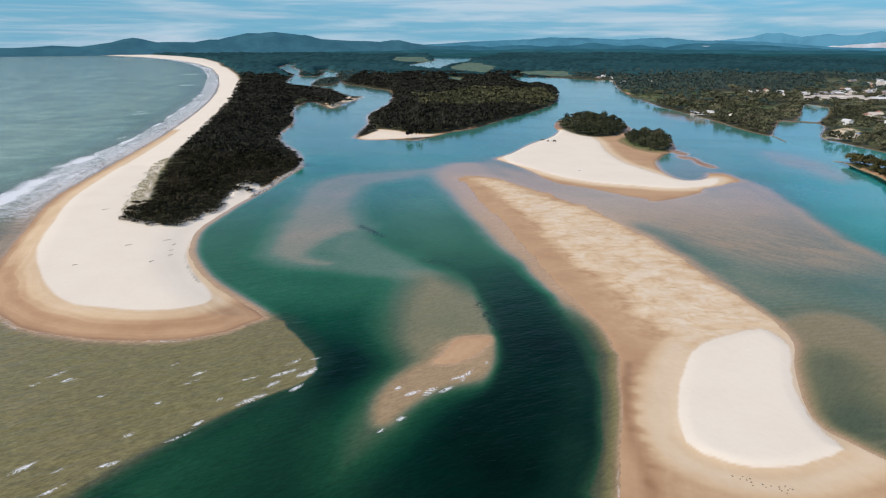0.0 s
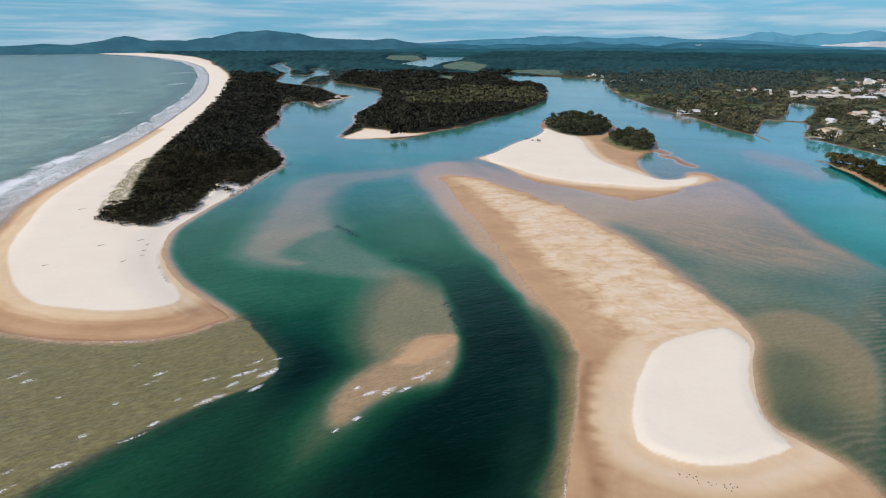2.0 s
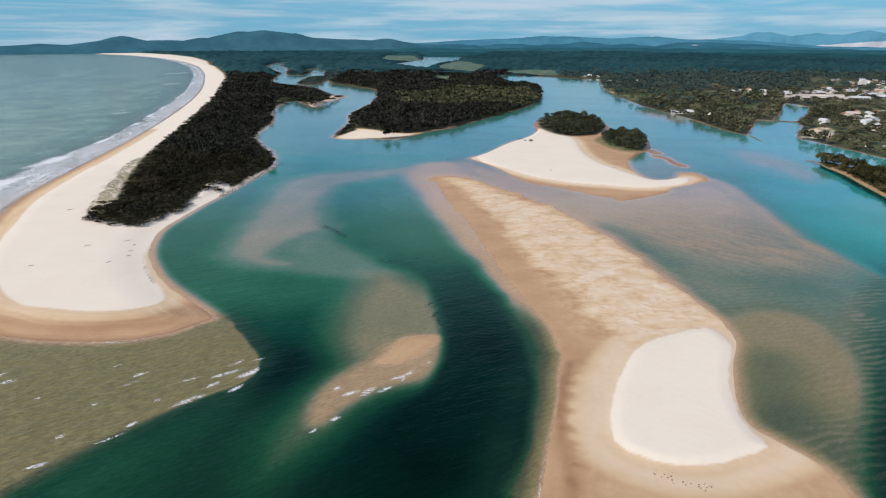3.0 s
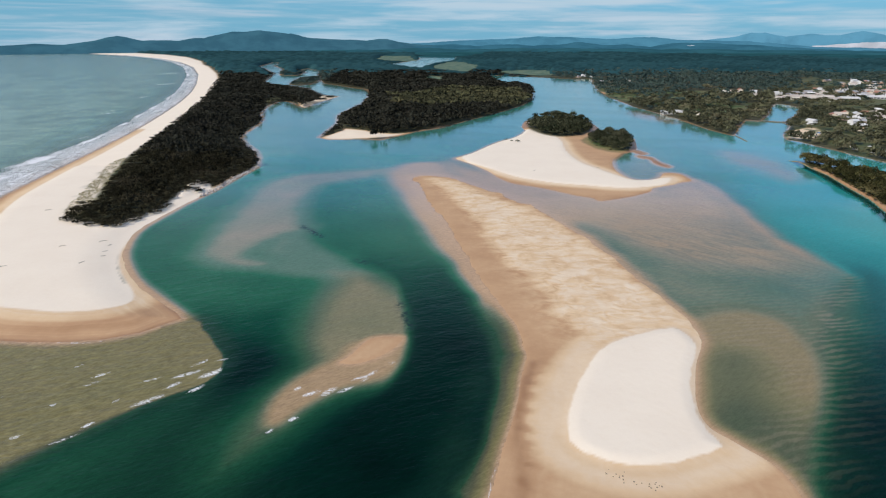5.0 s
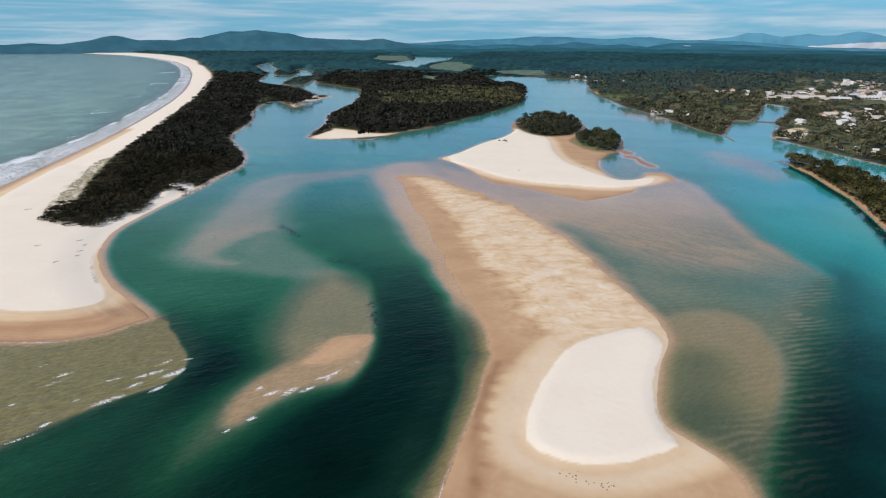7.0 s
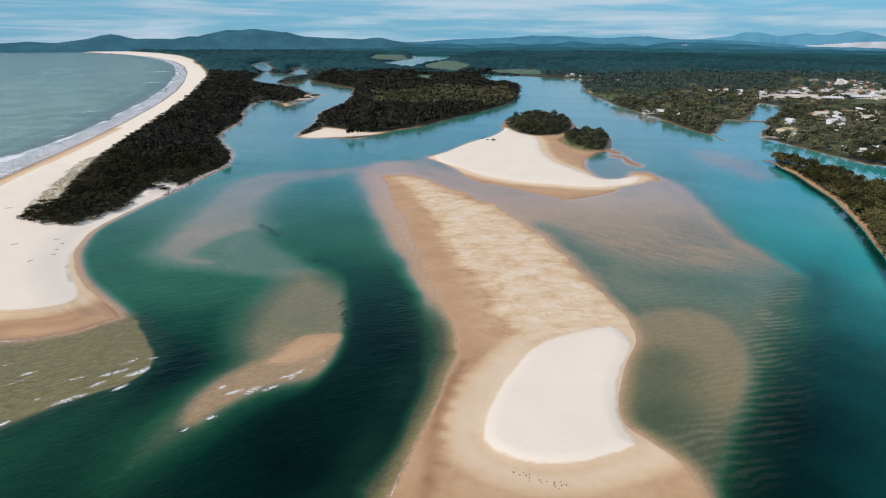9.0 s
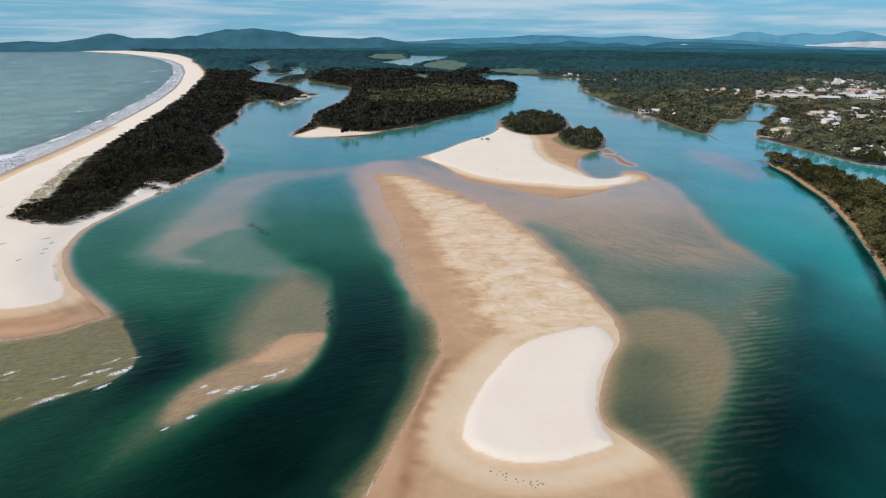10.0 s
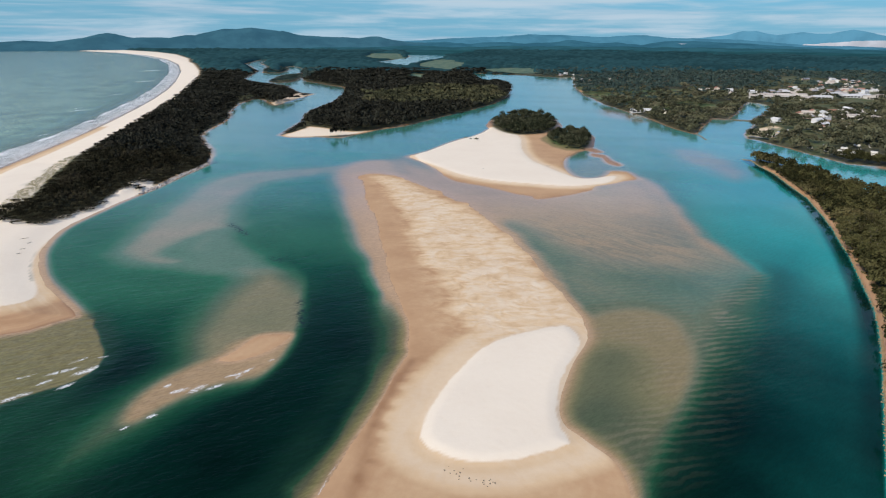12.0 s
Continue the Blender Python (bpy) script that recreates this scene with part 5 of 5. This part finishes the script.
def gable(w, d, base, rise, over=0.5, thick=0.2):
    """Two sloping slabs with eaves, ridge along x."""
    bm = bmesh.new()
    for s in (-1, 1):
        a, b = s * (d / 2 + over), 0.0
        za, zb = base - over * rise / (d / 2), base + rise
        v = [bm.verts.new(p) for p in ((-w / 2 - over, a, za), (w / 2 + over, a, za), (w / 2 + over, b, zb), (-w / 2 - over, b, zb), (-w / 2 - over, a, za + thick), (w / 2 + over, a, za + thick), (w / 2 + over, b, zb + thick), (-w / 2 - over, b, zb + thick))]
        for f in ((0, 1, 2, 3), (4, 7, 6, 5), (0, 4, 5, 1), (1, 5, 6, 2), (2, 6, 7, 3), (3, 7, 4, 0)):
            bm.faces.new([v[k] for k in f])
    bmesh.ops.recalc_face_normals(bm, faces=bm.faces)
    return bm


def house(wall, roof, label, w, d, h, rise):
    thing = new("house")
    bm = block(bmesh.new(), 0, 0, -1.5, w, d, h + 1.5)
    for s in (-1, 1):
        tri = [bm.verts.new(p) for p in ((s * w / 2, -d / 2, h), (s * w / 2, d / 2, h), (s * w / 2, 0, h + rise))]
        bm.faces.new(tri)
    part("wall", bm, wall, thing)
    part("roof", gable(w, d, h, rise), roof, thing)
    for x in (-w * 0.3, w * 0.28):
        for s in (-1, 1):
            part("window", block(bmesh.new(), x, s * d / 2, 0.9, 1.8, 0.08, 1.2), M_PANE, thing)
    part("door", block(bmesh.new(), 0, -d / 2, 0, 1.0, 0.1, 2.05), M_DOOR, thing)
    return tagged(thing, label, "house", "houses of the town")


def hall(wall, roof, label, w, d, h):
    thing = new("shop_building")
    part("wall", block(bmesh.new(), 0, 0, -1.5, w, d, h + 1.5), wall, thing)
    part("roof", gable(w, d, h, 1.4, 0.4), roof, thing)
    for k in range(5):
        part("window", block(bmesh.new(), (k - 2) * w / 5.5, -d / 2, 0.5, w / 8, 0.08, 2.2), M_PANE, thing)
    part("awning", block(bmesh.new(), 0, -d / 2 - 1.2, 3.0, w * 0.9, 2.4, 0.15), roof, thing)
    return tagged(thing, label, "building", "long buildings of the town")


def caravan():
    thing = new("caravan")
    part("body", block(bmesh.new(), 0, 0, 0.5, 6.5, 2.4, 2.2, 0.25), M_WALLS[0], thing)
    part("awning", gable(6.0, 2.6, 2.4, 0.25, 0.1, 0.08), M_ROOFS[0], thing)
    for s in (-1, 1):
        part("window", block(bmesh.new(), s * 1.8, -1.2, 1.4, 1.2, 0.06, 0.7), M_PANE, thing)
        bm = bmesh.new()
        bmesh.ops.create_cone(bm, cap_ends=True, segments=12, radius1=0.35, radius2=0.35, depth=0.22, matrix=Matrix.Translation((0, s * 1.1, 0.35)) @ Matrix.Rotation(math.pi / 2, 4, "X"))
        part("wheel", bm, M_DOOR, thing)
    return tagged(thing, "white caravan parked among trees by the shore", "caravan", "caravans by the shore")


def car():
    thing = new("car")
    part("body", block(bmesh.new(), 0, 0, 0.35, 4.4, 1.8, 0.6, 0.15), M_WALLS[3], thing)
    part("cabin", block(bmesh.new(), -0.2, 0, 0.95, 2.4, 1.6, 0.55, 0.2), M_PANE, thing)
    for x in (-1.35, 1.35):
        for y in (-0.85, 0.85):
            bm = bmesh.new()
            bmesh.ops.create_cone(bm, cap_ends=True, segments=12, radius1=0.33, radius2=0.33, depth=0.2, matrix=Matrix.Translation((x, y, 0.33)) @ Matrix.Rotation(math.pi / 2, 4, "X"))
            part("wheel", bm, M_DOOR, thing)
    return tagged(thing, "pale parked car on the grassy foreshore", "car", "cars parked on the foreshore")


def build_town():
    rng = np.random.default_rng(4)
    models = dict(
        house=[
            house(M_WALLS[0], M_ROOFS[0], "cream house with a pale metal gable roof among trees", 14, 9.5, 3.0, 2.0),
            house(M_WALLS[1], M_ROOFS[1], "brick house with a red tiled gable roof", 13, 9, 2.9, 2.4),
            house(M_WALLS[2], M_ROOFS[2], "brown house with a grey gable roof among trees", 15, 10, 3.2, 2.2),
            house(M_WALLS[3], M_ROOFS[0], "two-storey white house with a pale metal roof", 12, 9, 5.6, 1.8),
            house(M_WALLS[0], M_ROOFS[3], "cream house with a tan gable roof", 16, 9, 3.0, 2.1),
        ],
        hall=[
            hall(M_WALLS[3], M_ROOFS[0], "long white building with a pale low roof and awning", 34, 15, 4.5),
            hall(M_WALLS[0], M_ROOFS[3], "long cream shop building with a tan low roof", 28, 14, 5.0),
        ],
        caravan=[caravan()],
        car=[car()],
    )
    ground_at = survey(np.array([(x, y) for _, x, y, _ in PLOTS]))["level"]
    fresh = {id(m): True for some in models.values() for m in some}
    for (kind, x, y, turn), z in zip(PLOTS, ground_at):
        model = models[kind][rng.integers(0, len(models[kind]))]
        m = pose(x, y, float(z), 0, 0, turn)
        if fresh[id(model)]:
            model.matrix_world, fresh[id(model)] = m, False
        else:
            copy_thing(model, m)


build_town()


def marquee():
    """A small blue shade canopy on four poles beside the car park."""
    thing = new("marquee")
    bm = bmesh.new()
    top = bm.verts.new((0, 0, 3.9))
    eaves = [bm.verts.new(p) for p in ((-3.5, -3, 2.6), (3.5, -3, 2.6), (3.5, 3, 2.6), (-3.5, 3, 2.6))]
    hem = [bm.verts.new((v.co.x, v.co.y, 2.2)) for v in eaves]
    for k in range(4):
        bm.faces.new((top, eaves[k], eaves[(k + 1) % 4]))
        bm.faces.new((eaves[k], hem[k], hem[(k + 1) % 4], eaves[(k + 1) % 4]))
    part("canopy", bm, M_BLUE, thing, "bright blue fabric canopy")
    for x in (-3.3, 3.3):
        for y in (-2.8, 2.8):
            part("pole", block(bmesh.new(), x, y, 0, 0.1, 0.1, 2.7), M_ROOFS[2], thing)
    thing.matrix_world = pose(527, 748, float(survey(np.array([(527.0, 748.0)]))["level"][0]), 0, 0, 20)
    tagged(thing, "blue fabric shade canopy on poles beside parked cars", "marquee")


marquee()


# ---- shore details ----
def rocks(name, label, line, count, seed, wide=3.0, size=(0.5, 1.3), height=0.5, material=None, base=0.0):
    """Piled boulders along a line of the plan, as one wall."""
    rng = np.random.default_rng(seed)
    pts = np.array(line, float)
    seg = np.linalg.norm(np.diff(pts, axis=0), axis=1)
    at = np.concatenate([[0], np.cumsum(seg)])
    d = rng.uniform(0, at[-1], count)
    x, y = np.interp(d, at, pts[:, 0]) + rng.normal(0, wide / 2, count), np.interp(d, at, pts[:, 1]) + rng.normal(0, wide / 2, count)
    bm = bmesh.new()
    bmesh.ops.create_icosphere(bm, subdivisions=1, radius=1.0)
    v = np.array([p.co[:] for p in bm.verts])
    f = np.array([[p.index for p in face.verts] for face in bm.faces])
    bm.free()
    all_v = []
    for k in range(count):
        s = rng.uniform(*size)
        q = v * (1 + rng.uniform(-0.25, 0.25, (len(v), 1))) * (s, s * rng.uniform(0.6, 1), s * 0.7)
        a = rng.uniform(0, 6.28)
        all_v.append(np.c_[q[:, 0] * math.cos(a) - q[:, 1] * math.sin(a) + x[k], q[:, 0] * math.sin(a) + q[:, 1] * math.cos(a) + y[k], q[:, 2] + height * rng.uniform(0.0, 1.0) + base])
    faces = (f[None] + (np.arange(count) * len(v))[:, None, None]).reshape(-1, 3)
    wall = sheet(name, np.concatenate(all_v), faces, material or M_ROCK, smooth=False)
    return tagged(wall, label, "rock wall", kind="stuff")


rocks("river_wall", "low wall of tan boulders edging the river bank", RIVER_WALL[6:], 2600, 21, 0.9, (0.15, 0.42), 0.3)
rocks("breakwater", "thin line of dark rocks running into the river", [(424, 766), (420, 740), (416, 716)], 90, 22, 1.0, (0.4, 0.9), 0.3, M_WEIR)
rocks("causeway", "straight rock causeway across the mouth of a lagoon", [(506, 909), (530, 897), (558, 883)], 260, 23, 2.0, (0.6, 1.2), 0.8, M_WEIR)
rocks("wall_end", "low broken rocks off the end of the river wall", [(400, 599), (405, 595), (409, 592)], 24, 24, 1.0, (0.3, 0.7), 0.2)
rocks("scarp_rocks", "pale stones along the foot of the eroding spit bank", RIVER_WEST[14:19], 420, 25, 3.0, (0.4, 1.2), 0.6, M_PALE)


def driftwood():
    """Bleached logs lying on the dry sand of the spit."""
    rng = np.random.default_rng(8)
    places = [(-163, 336), (-162, 305), (-243, 408), (-188, 331), (-157, 317), (-201, 299), (-150, 330), (-170, 342), (-160, 325), (128, 545), (192, 560), (240, 480)]
    z = survey(np.array(places, float))["level"]
    for (x, y), h in zip(places, z):
        verts, faces = [], []
        length, turn = rng.uniform(2.5, 5), rng.uniform(-0.5, 0.9)
        rings = 6
        for k in range(rings):
            s = k / (rings - 1)
            r = 0.18 * (1 - 0.6 * s)
            off = 0.3 * math.sin(s * 4 + turn)
            for n in range(7):
                a = n * 2 * math.pi / 7
                verts.append(((s - 0.5) * length, off + r * math.cos(a), 0.12 + r * math.sin(a)))
        faces = [(k * 7 + n, k * 7 + (n + 1) % 7, k * 7 + 7 + (n + 1) % 7, k * 7 + 7 + n) for k in range(rings - 1) for n in range(7)]
        log = sheet("driftwood_log", np.array(verts), np.array(faces), M_WOOD)
        log.matrix_world = pose(x, y, float(h), 0, 0, math.degrees(turn) + 40)
        tagged(log, "bleached grey driftwood log lying on dry sand", "log", "logs on the sand")


driftwood()


def shrubs():
    """Low bushes that stand alone on the sand."""
    rng = np.random.default_rng(15)
    for x, y, w, h in ((132, 702, 6.5, 3.0), (126, 708, 3.0, 1.4), (121, 722, 5.0, 1.8), (246, 646, 4.5, 3.2), (230, 652, 4.0, 1.6), (221, 680, 3.5, 1.4), (-112, 905, 5, 3), (-100, 880, 4, 2.5)):
        w, h = w * 0.75, h * 1.1
        z = float(survey(np.array([(x, y)], float))["level"][0])
        bush = new("bush")
        v, f = leaf_cloud(rng, 130, w * 1.4, h, 0.5, 0.0)
        crown = sheet("crown", v, f, M_LEAF, dict(tint=np.full(len(v), 0.7)), smooth=False)
        stem = sheet("stem", *bole(rng, w, h), M_BARK)
        crown.parent = stem.parent = bush
        bush.matrix_world = pose(x, y, z)
        tagged(bush, "low green salt bush alone on pale sand", "bush", "bushes on the sand")


shrubs()


def dune_grass():
    """Tufts of yellow-green grass on the dune at the edge of the scrub."""
    rng = np.random.default_rng(18)
    ring = np.array(DUNE_GRASS)
    p = rng.uniform(ring.min(0) - 4, ring.max(0) + 4, (14000, 2))
    p = p[(inside("dune_grass", p) + 4 * wavy(p, 17, 2) > 0) & (wavy(p, 2.3, 19, 2) > -0.25)][:1700]
    z = survey(p)["level"]
    n, blades = len(p), 5
    a = rng.uniform(0, 6.28, (n, blades))
    r, h = rng.uniform(0.6, 1.2, (n, blades)), rng.uniform(0.12, 0.3, (n, blades))
    x, y = p[:, :1] + 0 * a, p[:, 1:] + 0 * a
    tip = np.stack([x + r * np.cos(a), y + r * np.sin(a), z[:, None] + h], -1)
    one = np.stack([x - 0.30 * np.sin(a), y + 0.30 * np.cos(a), z[:, None] + 0 * a], -1)
    two = np.stack([x + 0.30 * np.sin(a), y - 0.30 * np.cos(a), z[:, None] + 0 * a], -1)
    verts = np.stack([one, two, tip], 2).reshape(-1, 3)
    tufts = sheet("dune_grass", verts, np.arange(len(verts)).reshape(-1, 3), M_GRASS, dict(tint=np.repeat(rng.uniform(0, 1, n), blades * 3)), smooth=False)
    tagged(tufts, "dry yellow-green grass tufts on the dune edge", "grass", kind="stuff")


dune_grass()
rocks("washed_weed", "scattered dark weed and sticks washed up on damp sand", [(84, 139), (92, 134), (99, 132)], 26, 27, 2.2, (0.10, 0.30), 0.1, M_WOOD, float(survey(np.array([(92.0, 134.0)]))["level"][0]))
